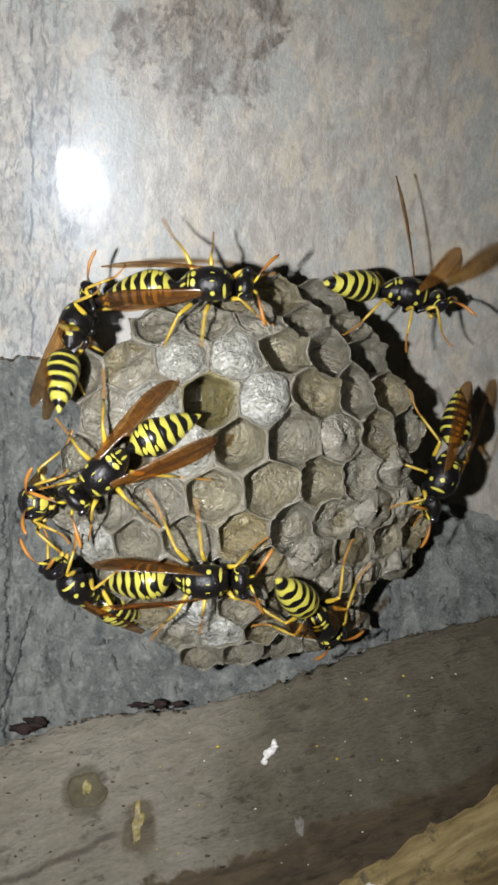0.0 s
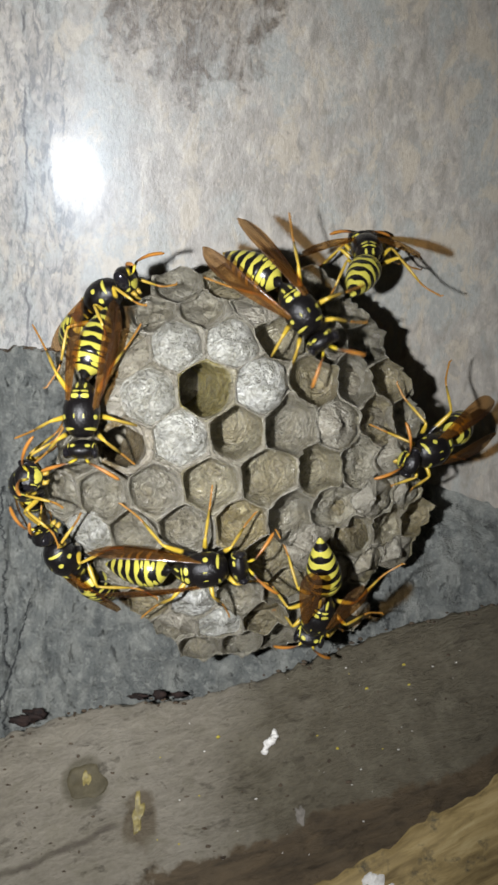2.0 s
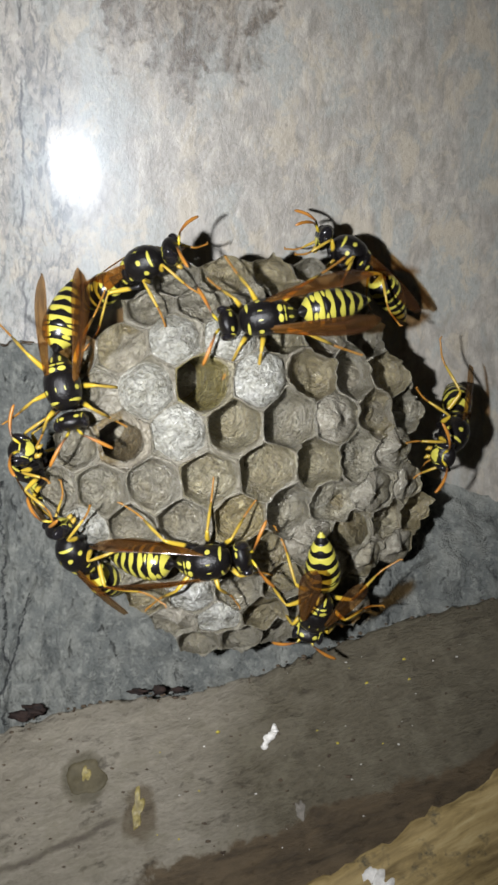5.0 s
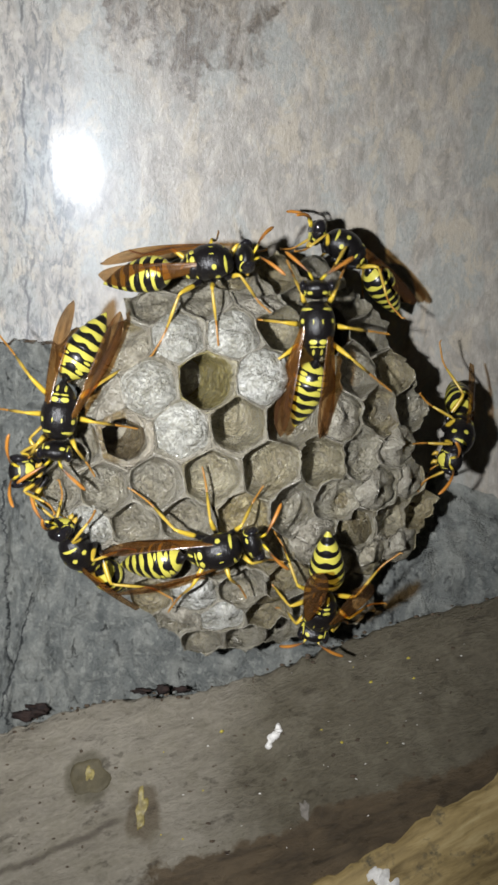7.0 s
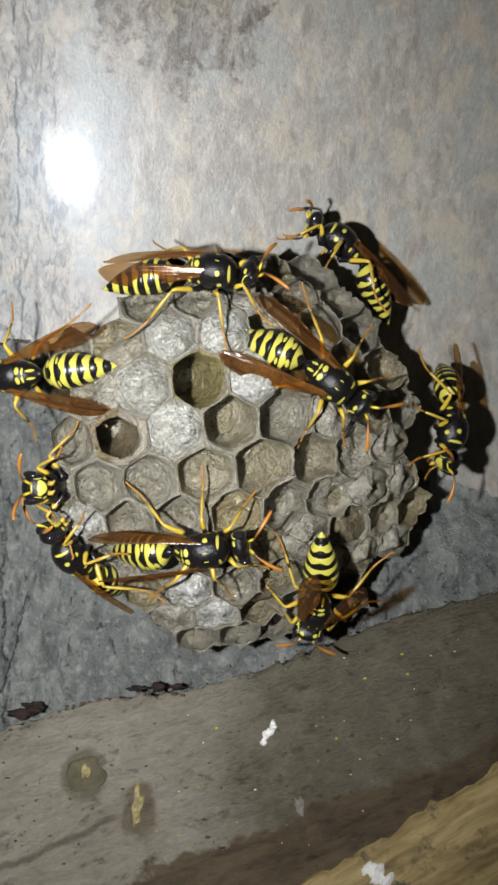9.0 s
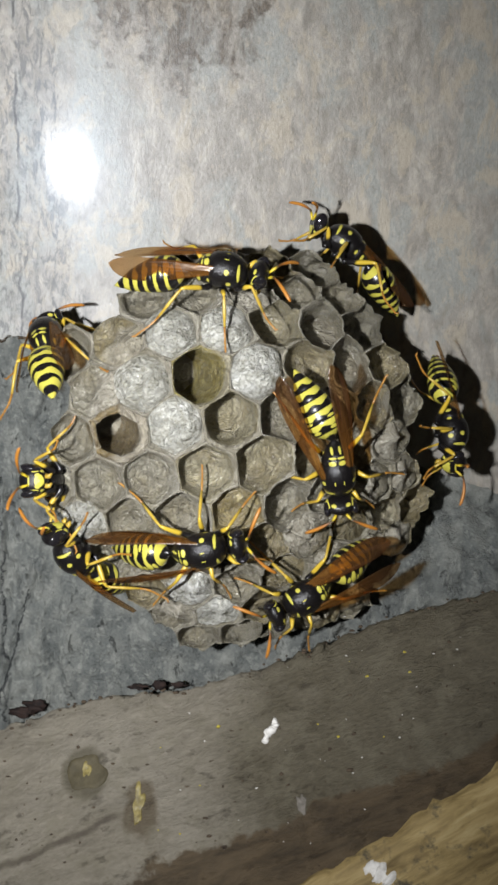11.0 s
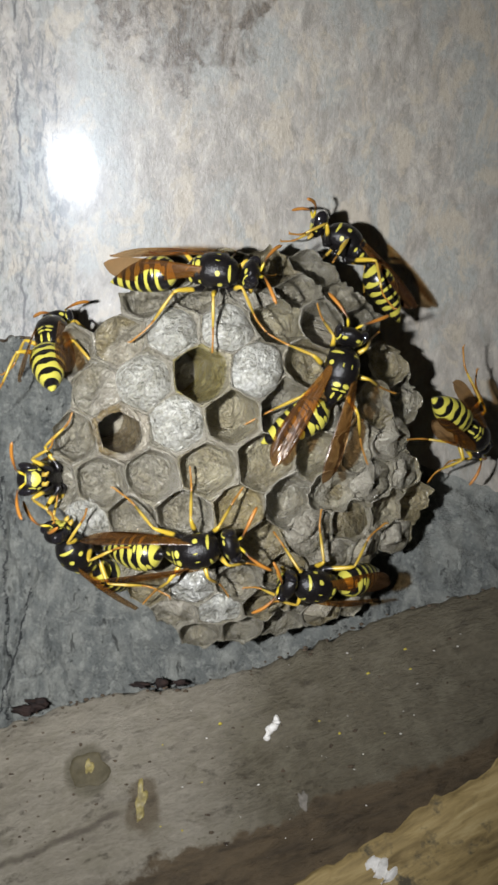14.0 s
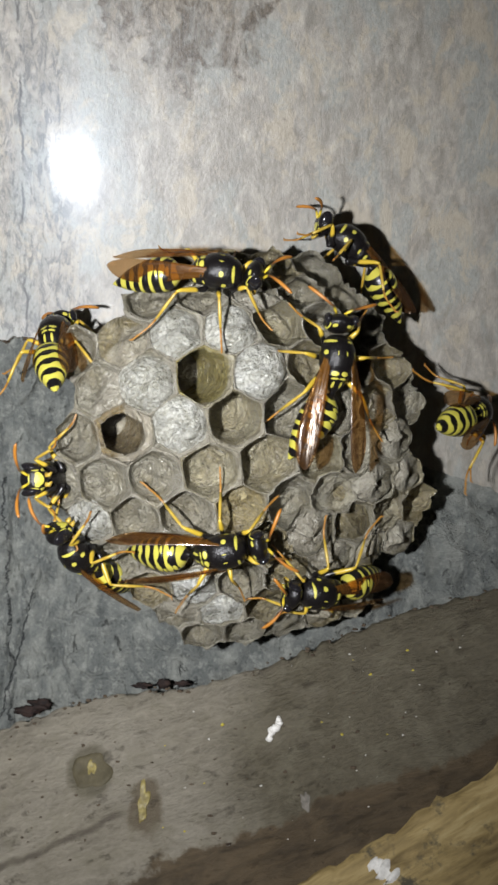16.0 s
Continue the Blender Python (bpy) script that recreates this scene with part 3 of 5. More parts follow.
def beam():
    root = tagged(new("wooden_beam"), "old grey-brown timber beam with knots and stains", "beam")
    bm = bmesh.new()
    ws = span(-1, -0.1, 6) + [0.0, 0.004, 0.01, 0.02, 0.03, 0.045] + span(0.06, 1, 110)
    sheet(bm, span(-100, 100, 260), ws, beam_face, (0, 14, -22))
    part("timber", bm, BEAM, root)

    def near(x, z):
        """The beam's surface point at that width and height."""
        lo, hi = 0.0, 1.0
        for _ in range(30):
            mid = (lo + hi) / 2
            lo, hi = (mid, hi) if beam_face(x, mid)[2] > z else (lo, mid)
        return Vector(beam_face(x, lo))

    def draped(x, z, rx, rz, lift, seed, ragged):
        """A thin uneven patch that follows the beam."""
        b = bmesh.new()
        mid = b.verts.new((near(x, z) + Vector((0, -lift, 0))) * MM)
        rings = []
        for r in (0.3, 0.55, 0.75, 0.9, 1.0, 1.05):
            row = []
            for k in range(28):
                a = 2 * math.pi * k / 28
                s = r * (1 + ragged * noise.noise(Vector((math.cos(a) * 1.5, math.sin(a) * 1.5, seed))))
                p = near(x + rx * s * math.cos(a), z + rz * s * math.sin(a))
                up = lift * (1 + 0.6 * noise.noise(Vector((p.x * 0.9, p.z * 0.9, seed)))) if r < 1 else (-0.05 if r == 1 else -0.6)
                row.append(b.verts.new((p + Vector((0, -up, 0))) * MM))
            rings.append(row)
        for k in range(28):
            b.faces.new((mid, rings[0][k], rings[0][(k + 1) % 28]))
        for p, q in zip(rings, rings[1:]):
            for k in range(28):
                b.faces.new((p[k], q[k], q[(k + 1) % 28], p[(k + 1) % 28]))
        bmesh.ops.recalc_face_normals(b, faces=b.faces)
        return b

    knot = part("knot", draped(-18.4, -37.9, 2.3, 1.9, 0.12, 4.0, 0.35), KNOT, root, "dark round branch knot")
    part("knot_core", draped(-18.3, -37.6, 0.5, 0.75, 0.3, 9.0, 0.6), RESIN, knot, "amber resin core")
    part("scar", draped(-12.0, -40.9, 0.6, 1.7, 0.25, 2.0, 0.8), RESIN, root, "pale amber scar")
    bm = draped(6.3, -40.0, 0.6, 0.75, 0.12, 3.0, 0.8)
    part("stain", bm, DUST, root, "small grey stain")

    # the split face of bare wood along the beam's lower edge
    def split(x, w):
        top = -50.3 + 0.55 * x + 1.0 * fbm(x * 0.22, 2, 0) + 0.5 * fbm(x * 0.9, 5, 0)
        z = min(top, edge_of_beam(x) - 8) - 26 * w
        p = near(x, max(z, edge_of_beam(x) - 44))
        return (x, p.y - 1.1 - 1.5 * w + 0.3 * fbm(x * 0.3, z * 0.6, 6), z)
    bm = bmesh.new()
    sheet(bm, span(-12, 90, 130), span(0, 1, 50), split, (0, 6, -1))
    part("split_face", bm, BARE, root, "bare ochre split wood with dark mould")
    return near


def dropping(near, x, z, path, label):
    """One uneven chalky body laid along a bent line on the beam: offsets and radii."""
    pts, radii = [], []
    for (xa, za, ra), (xb, zb, rb) in zip(path, path[1:]):
        for k in range(7):
            t = k / 7
            px, pz, r = x + xa + (xb - xa) * t, z + za + (zb - za) * t, ra + (rb - ra) * t
            pts.append((px, near(px, pz).y - r * 0.2, pz))
            radii.append(r * (1 + 0.5 * noise.noise(Vector((px * 2.6, pz * 2.6, 3)))))
    bm = bmesh.new()
    tube(bm, pts, radii, 18)
    for v in bm.verts:
        q = v.co / MM
        v.co += Vector((noise.noise(q * 1.9), 0.6 * noise.noise(q * 2.1 + Vector((9, 0, 0))), noise.noise(q * 1.9 + Vector((0, 9, 0))))) * 0.22 * MM
        v.co += Vector((noise.noise(q * 5), 0, noise.noise(q * 5 + Vector((0, 4, 0))))) * 0.08 * MM
    return tagged(part("dropping", bm, CHALK), label, "dropping")


def crumbs(near):
    """Bark crumbs along the beam's edge, dust and pale stand-ins for glints over it."""
    bm = bmesh.new()
    rnd = random.Random(5)
    for i in range(150):
        x = rnd.uniform(-30, 34)
        z = edge_of_beam(x) + rnd.uniform(-0.9, 0.4)
        r = rnd.uniform(0.05, 0.24)
        lump(bm, (x, 111.8 + rnd.uniform(-0.5, 0.6), z), (r * rnd.uniform(0.8, 2.2), r, r), i, 0.5, 1)
    for i in range(260):
        x = rnd.uniform(-30, 30)
        p = near(x, edge_of_beam(x) - rnd.uniform(0.5, 24))
        r = rnd.uniform(0.03, 0.15) * rnd.choice((0.7, 1, 1.3))
        lump(bm, (p.x, p.y, p.z), (r * rnd.uniform(0.8, 2.5), r, r * rnd.uniform(0.6, 1.6)), i, 0.9, 1)
    # pale flecks of dust, which also imitate glints on the beam's right part
    pale = bmesh.new()
    for i in range(36):
        x = rnd.uniform(-8, 30)
        p = near(x, edge_of_beam(x) - rnd.uniform(0.5, 20))
        r = rnd.uniform(0.03, 0.075)
        lump(pale, (p.x, p.y, p.z), (r * rnd.uniform(0.8, 2.5), r, r), i, 0.9, 1)
    tagged(part("wood_dust", pale, CHALK), "pale specks for wood dust and glints on the beam", "dust", kind="stuff")
    tagged(part("bark_crumbs", bm, DEBRIS), "dark bark crumbs and dust on the beam", "debris", kind="stuff")
    bm = bmesh.new()
    for i in range(12):
        x = rnd.uniform(-12, 26)
        p = near(x, edge_of_beam(x) - rnd.uniform(2, 15))
        r = rnd.uniform(0.08, 0.2)
        lump(bm, (p.x, p.y, p.z), (r * rnd.uniform(0.8, 1.6), r * 0.6, r), i, 0.8, 1)
    tagged(part("pollen_specks", bm, POLLEN), "scattered yellow pollen specks on the beam", "pollen", kind="stuff")
    # flat dark bits: splinters, and the shadow line under the upper wood's edge
    bm = bmesh.new()
    for i in range(90):
        x = rnd.uniform(-34, -20)
        r = rnd.uniform(0.05, 0.2)
        lump(bm, (x, slope(x, step_line(x)) + rnd.uniform(-0.2, 0.5), step_line(x) + rnd.uniform(-0.3, 0.1)), (r * 2.4, r, r * 0.7), i, 0.9, 1)
    tagged(part("splinters", bm, DEBRIS), "dark splinters that also draw the shadow line along the wood's lower edge", "debris", kind="stuff")


def bark_and_gap_lumps():
    """Dark lumps lodged in the gap between the wall and the beam: bark at the left, stand-ins for the gap's shade
    further right.
    """
    rnd = random.Random(8)
    for i, x in enumerate((-27.4, -25.9, -13.2, -10.6, -8.2)):
        r = rnd.uniform(0.4, 0.6) if x > -20 else rnd.uniform(0.7, 0.95)
        bm = bmesh.new()
        lump(bm, (x, 114.6 + rnd.uniform(-0.2, 0.3), edge_of_beam(x) + (0.9 if x < -20 else 0.25) + rnd.uniform(-0.3, 0.3)), (r * rnd.uniform(0.9, 2.0), r * 0.7, r * rnd.uniform(0.6, 1.3)), i, 1.3, 3)
        tagged(part("bark_flake", bm, BARK_AND_GAP), "dark lump for bark and for shade in the gap by the beam", "bark", "bark flakes")


def shell():
    """Unseen boards added to close the cavity at the sides, above, below and behind the viewer; their pale colour
    bounces fill light.
    """
    for name, (cx, cy, cz), (sx, sy, sz) in (
            ("wall_left", (-155, 0, 0), (10, 300, 300)), ("wall_right", (155, 0, 0), (10, 300, 300)),
            ("ceiling", (0, 0, 155), (300, 300, 10)), ("floor", (0, 0, -155), (300, 300, 10)),
            ("wall_back", (0, -160, 0), (300, 10, 300)), ("wall_front", (0, 148, 0), (300, 10, 300))):
        bm = bmesh.new()
        bmesh.ops.create_cube(bm, size=1.0)
        for v in bm.verts:
            v.co = Vector((v.co.x * sx + cx, v.co.y * sy + cy, v.co.z * sz + cz)) * MM
        tagged(part(name, bm, SHELL, smooth=False), "unseen pale boards added to close the cavity and bounce light", "wall", kind="structure")


shell()
upper_wall()
lower_wall()
on_beam = beam()
crumbs(on_beam)
bark_and_gap_lumps()
dropping(on_beam, 3.0, -33.3, ((0.5, 1.3, 0.1), (0.5, 1.05, 0.34), (0.5, 0.55, 0.44), (0.3, 0.1, 0.3), (-0.3, -0.2, 0.44), (-0.5, -0.7, 0.26), (-0.6, -1.1, 0.36), (-0.6, -1.45, 0.1)), "small white chalky dropping on the beam")
dropping(on_beam, 14.2, -45.5, ((-1.6, 0.9, 0.2), (-1.0, 0.5, 0.9), (0, 0.1, 1.4), (0.9, -0.5, 1.2), (1.3, -1.2, 0.8), (1.4, -1.7, 0.2)), "white chalky dropping on bare wood")


# ---- the paper nest ----
APEX, Y0, BOW = (-5.0, 3.4), 90.0, 0.0237
PITCH = 5.75


STEP_A, STEP_B = PITCH * Vector((0.993, 0.114)), PITCH * Vector((-0.455, -0.89))


def comb_skin(p):
    """A point of the bowed comb face and its normal, from a place on the rolled-out sheet of cells; the face is uneven and warped."""
    near = 0.6 + 0.7 * min(1, max(0, (p.x - 2) / 8))
    p = p + near * Vector((noise.noise(Vector((p.x * 0.26, p.y * 0.26, 1.0))), noise.noise(Vector((p.x * 0.26, p.y * 0.26, 8.0)))))
    s = r = p.length
    for _ in range(12):     # the distance from the apex whose arc is s
        arc = 0.5 * r * math.sqrt(1 + (2 * BOW * r) ** 2) + math.asinh(2 * BOW * r) / (4 * BOW)
        r -= (arc - s) / math.sqrt(1 + (2 * BOW * r) ** 2)
    q = p * (r / s) if s > 1e-6 else p
    n = Vector((2 * BOW * q.x, -1, 2 * BOW * q.y)).normalized()
    c = Vector((q.x + APEX[0], Y0 + BOW * r * r, q.y + APEX[1]))
    c.z -= 1.5 * min(1, max(0, (c.z / c.y - 0.155) / 0.03))     # the topmost cells are crowded down
    return c, n


def sheet_place(i, j):
    return Vector((-3.9 - APEX[0], 6.6 - APEX[1])) + i * STEP_A + j * STEP_B


def cell_corners():
    """The six corners at which three neighbouring cells meet, round a cell's middle."""
    ring = [STEP_A, STEP_A + STEP_B, STEP_B, -STEP_A, -STEP_A - STEP_B, -STEP_B]
    out = []
    for a, b in zip(ring, ring[1:] + ring[:1]):
        d = 2 * (a.x * b.y - a.y * b.x)
        out.append(Vector(((b.y * a.dot(a) - a.y * b.dot(b)) / d, (a.x * b.dot(b) - b.x * a.dot(a)) / d)))
    return out


CORNERS = cell_corners()


# brood caps: height and whether spun of clean white silk
CAPS = {(-1, 0): (1.2, True), (1, 0): (1.3, True), (0, -1): (0.8, True), (-1, -1): (1.4, True), (0, 1): (0.5, True), (-2, -1): (0.2, False),
        (-1, 3): (0.7, True), (-2, 0): (-0.4, False), (-3, 1): (0.3, False), (2, 5): (0.3, True), (2, 6): (-0.6, False), (3, 6): (-0.5, True), (0, -2): (-0.9, False), (4, 4): (0.3, False)}
DEEP = {(0, 0): 14.0, (-1, 1): 13.0, (1, 1): 5.0, (1, -1): 5.0, (2, -1): 7.0, (3, -1): 7.0}


STAINS = {(0, 0), (1, -1), (2, 2), (1, 2), (2, 3), (1, 1), (3, 2)}


def cell(i, j, nest, rnd):
    """A paper cell: it shares its six walls with its neighbours, whose edges it meets on the warped comb face."""
    mid = sheet_place(i, j)
    c, n = comb_skin(mid)
    n = (n * 0.55 - c.normalized()).normalized()
    n = (n + Vector((0.2, 0, -0.11)) * min(1, max(0, (7 - c.x) / 6))).normalized()
    n = (n + Vector((rnd.uniform(-1, 1), 0, rnd.uniform(-1, 1))) * 0.06).normalized()
    if DEEP.get((i, j), 0) > 10:
        n = (n + Vector((0.16, 0, -0.07))).normalized()
    cap, spun = CAPS.get((i, j), (None, False))
    far_low = c.x > 8.5 and c.z < 4
    if cap is None and far_low and rnd.random() < 0.65:
        cap = rnd.uniform(-0.3, 0.6)
    depth = DEEP.get((i, j), rnd.uniform(1.8, 3.2) if c.x < 0 or far_low else rnd.uniform(3.0, 4.6))
    length = max(6.0, 107.5 - c.y)
    x = (Vector((0.993, 0, 0.114)) - n * n.dot(Vector((0.993, 0, 0.114)))).normalized()
    m = Matrix((x, n.cross(x), n)).transposed().to_4x4()
    m.translation = c
    back = m.inverted()
    edge = []       # the shared rim, from corner to corner
    for a, b in zip(CORNERS, CORNERS[1:] + CORNERS[:1]):
        for k in range(6):
            p = mid + a.lerp(b, k / 6)
            sag = 0.16 * math.sin(math.pi * k / 6)
            e, en = comb_skin(p)
            ragged = 0.55 * noise.noise(Vector((p.x * 0.5, p.y * 0.5, 3.0))) + 0.34 * noise.noise(Vector((p.x * 1.7, p.y * 1.7, 6.0))) + 0.16 * noise.noise(Vector((p.x * 5, p.y * 5, 2.0)))
            q = back @ (e + en * (ragged * (0.8 if e.x < 2 else 1.5) + 0.2 - sag))
            edge.append(q)
    sides = len(edge)
    calm = [sum(edge[(k + d) % sides].z for d in range(-5, 6)) / 11 for k in range(sides)]      # the rim's tilt without its rags
    wide = sum(math.hypot(q.x, q.y) for q in edge) / sides
    seed = Vector((i * 7.3, j * 5.1, 2.0))
    mouth = 0.8 if (i, j) == (-1, 1) else 1.0
    thin = 0.55 if c.x > 1 else 1.0      # of the wall
    bm = bmesh.new()

    def ring(grow, drop, follow, soft, wob=0.0):
        """One loop inside the rim: its width, how far it lies below, how much it follows the rim's height, and its roundness."""
        row = []
        for k, q in enumerate(edge):
            r = math.hypot(q.x, q.y)
            u = (r + (wide * 0.985 - r) * soft) * grow / r
            w = wob * noise.noise(Vector((q.x * 0.6, q.y * 0.6, drop)) + seed)
            own = max(0, 1 - 7 * max(0, 0.98 - grow)) if drop < 1 else 0
            z = (q.z * own + calm[k] * (1 - own)) * follow
            row.append(bm.verts.new(Vector((q.x * u * (1 + w * 0.2), q.y * u * (1 + w * 0.2), z - drop + w * 0.6)) * MM))
        return row
    rows = [ring(0.6, length, 0.2, 0.9), ring(0.78, length * 0.65, 0.5, 0.7), ring(0.93, length * 0.3, 0.8, 0.4), ring(0.985, 1.0, 1.0, 0.1), ring(0.998, 0.1, 1.0, 0.0)]
    rows += [ring(1 - 0.025 * thin, -0.02, 1.0, 0.08), ring((1 - 0.055 * thin) * mouth, 0.05, 1.0, 0.28 * thin, 0.1), ring((1 - 0.085 * thin) * mouth, 0.3, 0.98, 0.5 * thin, 0.2), ring((1 - 0.105 * thin) * (mouth + (1 - mouth) * 0.5), 0.75, 0.94, 0.65 * thin, 0.3)]
    if depth > 4.6:
        rows += [ring(0.88, depth * 0.3 + 0.6, 0.7, 0.6, 0.3), ring(0.84, depth * 0.6, 0.5, 0.8, 0.3), ring(0.76, depth + 0.4, 0.3, 0.9, 0.2), ring(0.5, depth + 0.9, 0.2, 1.0, 0.2), ring(0.2, depth + 1.0, 0.1, 1.0)]
    else:
        rows += [ring(0.87, depth * 0.45, 0.88, 0.5, 0.5), ring(0.78, depth * 0.72, 0.8, 0.7, 0.6), ring(0.62, depth * 0.9, 0.74, 0.9, 0.6), ring(0.4, depth * 0.99, 0.7, 1.0, 0.5), ring(0.18, depth * 1.02, 0.68, 1.0, 0.3)]
    if cap is not None:
        rows = rows[:9]

    def skin(rows, close):
        for a, b in zip(rows, rows[1:]):
            for k in range(sides):
                bm.faces.new((a[k], a[(k + 1) % sides], b[(k + 1) % sides], b[k]))
        if close:
            bm.faces.new(rows[0][::-1])
        last = sum((v.co for v in rows[-1]), Vector()) / sides
        low = bm.verts.new(last)
        for k in range(sides):
            bm.faces.new((rows[-1][k], rows[-1][(k + 1) % sides], low))
        bmesh.ops.recalc_face_normals(bm, faces=bm.faces)
    skin(rows, True)
    m.translation = c * MM
    ob = part("cell", bm, BROWN if (i, j) == (-1, 1) else OLIVE if (i, j) == (0, 0) else STAINED if (i, j) in STAINS else PALE if far_low else PAPER, nest, m=m)
    if cap is not None:
        bm = bmesh.new()
        rows = [ring(0.96, 1.2, 0.95, 0.5)]
        for t in (0.955, 0.93, 0.89, 0.83, 0.74, 0.62, 0.46, 0.3, 0.14):
            rows.append(ring(t, 0.45 - (cap + 1.05) * (1 - (t / 0.955) ** 2.6), 0.95 - 0.1 * (1 - t), 0.65 + 0.3 * (1 - t), 0.45))
        skin(rows, False)
        part("cap", bm, SILK if spun else PALE if far_low else PAPER, ob, "white silk brood cap" if spun else "grey paper cap")


def nest():
    root = tagged(new("wasp_nest"), "grey paper wasp nest, an open comb with white capped cells", "wasp nest")
    rnd = random.Random(11)
    for i in range(-8, 11):
        for j in range(-8, 10):
            c, n = comb_skin(sheet_place(i, j))
            # the comb's outline, a slightly uneven round as seen from the front
            dx, dz = (c.x / c.y) - (-0.008), (c.z / c.y) - 0.010
            reach = (0.199 if dz > -0.05 else 0.211 if dz > -0.16 or dx < -0.075 else 0.226) * (1 + 0.05 * noise.noise(Vector((dx * 9, dz * 9, 3.0))))
            if math.hypot(dx, dz) < reach:
                cell(i, j, root, rnd)
    bm = bmesh.new()        # the paper back of the comb
    lathe(bm, [((-1, 100, 0), 13, 13), ((-1, 103, 0), 17.5, 17.5), ((-1, 106, 0), 17.0, 17.0), ((-1, 109, 0), 9.0, 9.0), ((-1, 111, 0.5), 3.2, 3.2)], 36)
    part("comb_back", bm, PAPER, root, "thin grey paper back")
    bm = bmesh.new()        # the stalk by which it hangs on the wall
    tube(bm, ((-1, 108, 0.5), (-1, 111, 1.5), (-0.8, 114, 2.4), (-0.6, 117.4, 3.0)), (2.6, 1.5, 1.6, 4.2), 14)
    part("stalk", bm, DEBRIS, root, "dark hardened stalk")


nest()


# ---- the wasps ----
def leg_paint():
    m, nt, b = nodes_of("black_to_yellow_thigh")
    s = add(nt, "SeparateXYZ", {0: mm_coords(nt)})
    set_in(nt, b, Base_Color=ramp(nt, calc(nt, "MULTIPLY", s.outputs["X"], 0.5), (0.40, BLACK), (0.55, (0.52, 0.36, 0.035))), Roughness=0.33, Specular_IOR_Level=0.5)
    return m


def feeler_paint():
    m, nt, b = nodes_of("orange_antenna_dark_at_the_base")
    s = add(nt, "SeparateXYZ", {0: mm_coords(nt)})
    set_in(nt, b, Base_Color=ramp(nt, calc(nt, "MULTIPLY", s.outputs["Y"], 0.25), (0.12, (0.60, 0.45, 0.03)), (0.2, (0.03, 0.02, 0.01)), (0.38, (0.27, 0.10, 0.016)), (0.55, (0.42, 0.17, 0.025))), Roughness=0.4)
    return m


def mesh_of(name, material, fill):
    bm = bmesh.new()
    fill(bm)
    return linked(name, bm, material)


def thorax_shape(bm):
    prof = ((2.4, 0.5, -0.15), (2.2, 0.88, -0.1), (1.75, 1.22, 0), (1.05, 1.46, 0.1), (0.2, 1.55, 0.14), (-0.6, 1.5, 0.12), (-1.12, 1.36, 0.08), (-1.32, 1.22, 0.03), (-1.5, 1.27, 0.04), (-1.85, 1.2, -0.02),
            (-2.0, 1.1, -0.08), (-2.2, 1.06, -0.14), (-2.6, 0.8, -0.3), (-2.95, 0.5, -0.42), (-3.2, 0.3, -0.48), (-3.4, 0.2, -0.48))
    lathe(bm, [((0, y, z), r * 1.17, r * 1.12) for y, r, z in prof], 24)


def head_shape(bm):
    made = bmesh.ops.create_icosphere(bm, subdivisions=4, radius=1.0)["verts"]
    for v in made:
        x, y, z = v.co
        pinch = 1.0 if z > 0 else 1.0 - 0.38 * z * z
        v.co = Vector((x * 1.62 * pinch, y * (1.0 if y > 0 else 0.85) - 0.1 * z, z * 1.46)) * MM


def gaster_shape(bm):
    """Rings that overlap like roof tiles, widest in the second."""
    prof = ((0, 0.22), (0.35, 0.42), (0.8, 0.95), (1.22, 1.40), (1.9, 1.66), (2.44, 1.76), (3.1, 1.74), (3.66, 1.68), (4.3, 1.56), (4.88, 1.42), (5.5, 1.24), (6.1, 1.02), (6.8, 0.70), (7.5, 0.34), (8.0, 0.05))

    def width(s):
        for (a, ra), (b, rb) in zip(prof, prof[1:]):
            if s <= b:
                return ra + (rb - ra) * (s - a) / (b - a)
        return 0.04
    rings = []
    for k in range(0, 81):
        s = 8.0 * k / 80
        f = (s / 1.14) % 1.0
        tuck = 0.075 * (1 - min(1, f / 0.25)) if s > 0.6 else 0
        r = max(0.03, width(s) - tuck)
        rings.append(((0, -s, -0.025 * s * s * 0.6), r * 1.06, r * 0.99))
    lathe(bm, rings, 28)


def wing_shape(bm, side=1):
    """One forewing folded along its length, with a raised front rib."""
    top, low = [], []
    for k in range(25):
        s = k / 24
        y = -11.7 * s
        w = 0.42 + 1.25 * math.sin(min(1, s * 1.25) * math.pi / 2) ** 1.2
        w *= math.sqrt(max(0.02, 1 - max(0, (s - 0.72) / 0.28) ** 2))
        drop = -0.9 * s * s
        row = []
        for q in range(7):
            u = q / 6
            x = (u - 0.35) * w * 1.4 + 0.25 * s
            z = drop + 0.16 * (1 - abs(u - 0.3) * 1.8) + 0.035 * math.sin(u * 19 + s * 3) - 0.10 * s * u
            row.append(Vector((side * x, y, z)))
        top.append([bm.verts.new(p * MM) for p in row])
        low.append([bm.verts.new((p + Vector((0, 0, -0.035))) * MM) for p in row])
    for a, b, c, d in zip(top, top[1:], low, low[1:]):
        for q in range(6):
            bm.faces.new((a[q], a[q + 1], b[q + 1], b[q]))
            bm.faces.new((c[q], d[q], d[q + 1], c[q + 1]))
        bm.faces.new((a[0], b[0], d[0], c[0]))
        bm.faces.new((a[6], c[6], d[6], b[6]))
    bmesh.ops.recalc_face_normals(bm, faces=bm.faces)


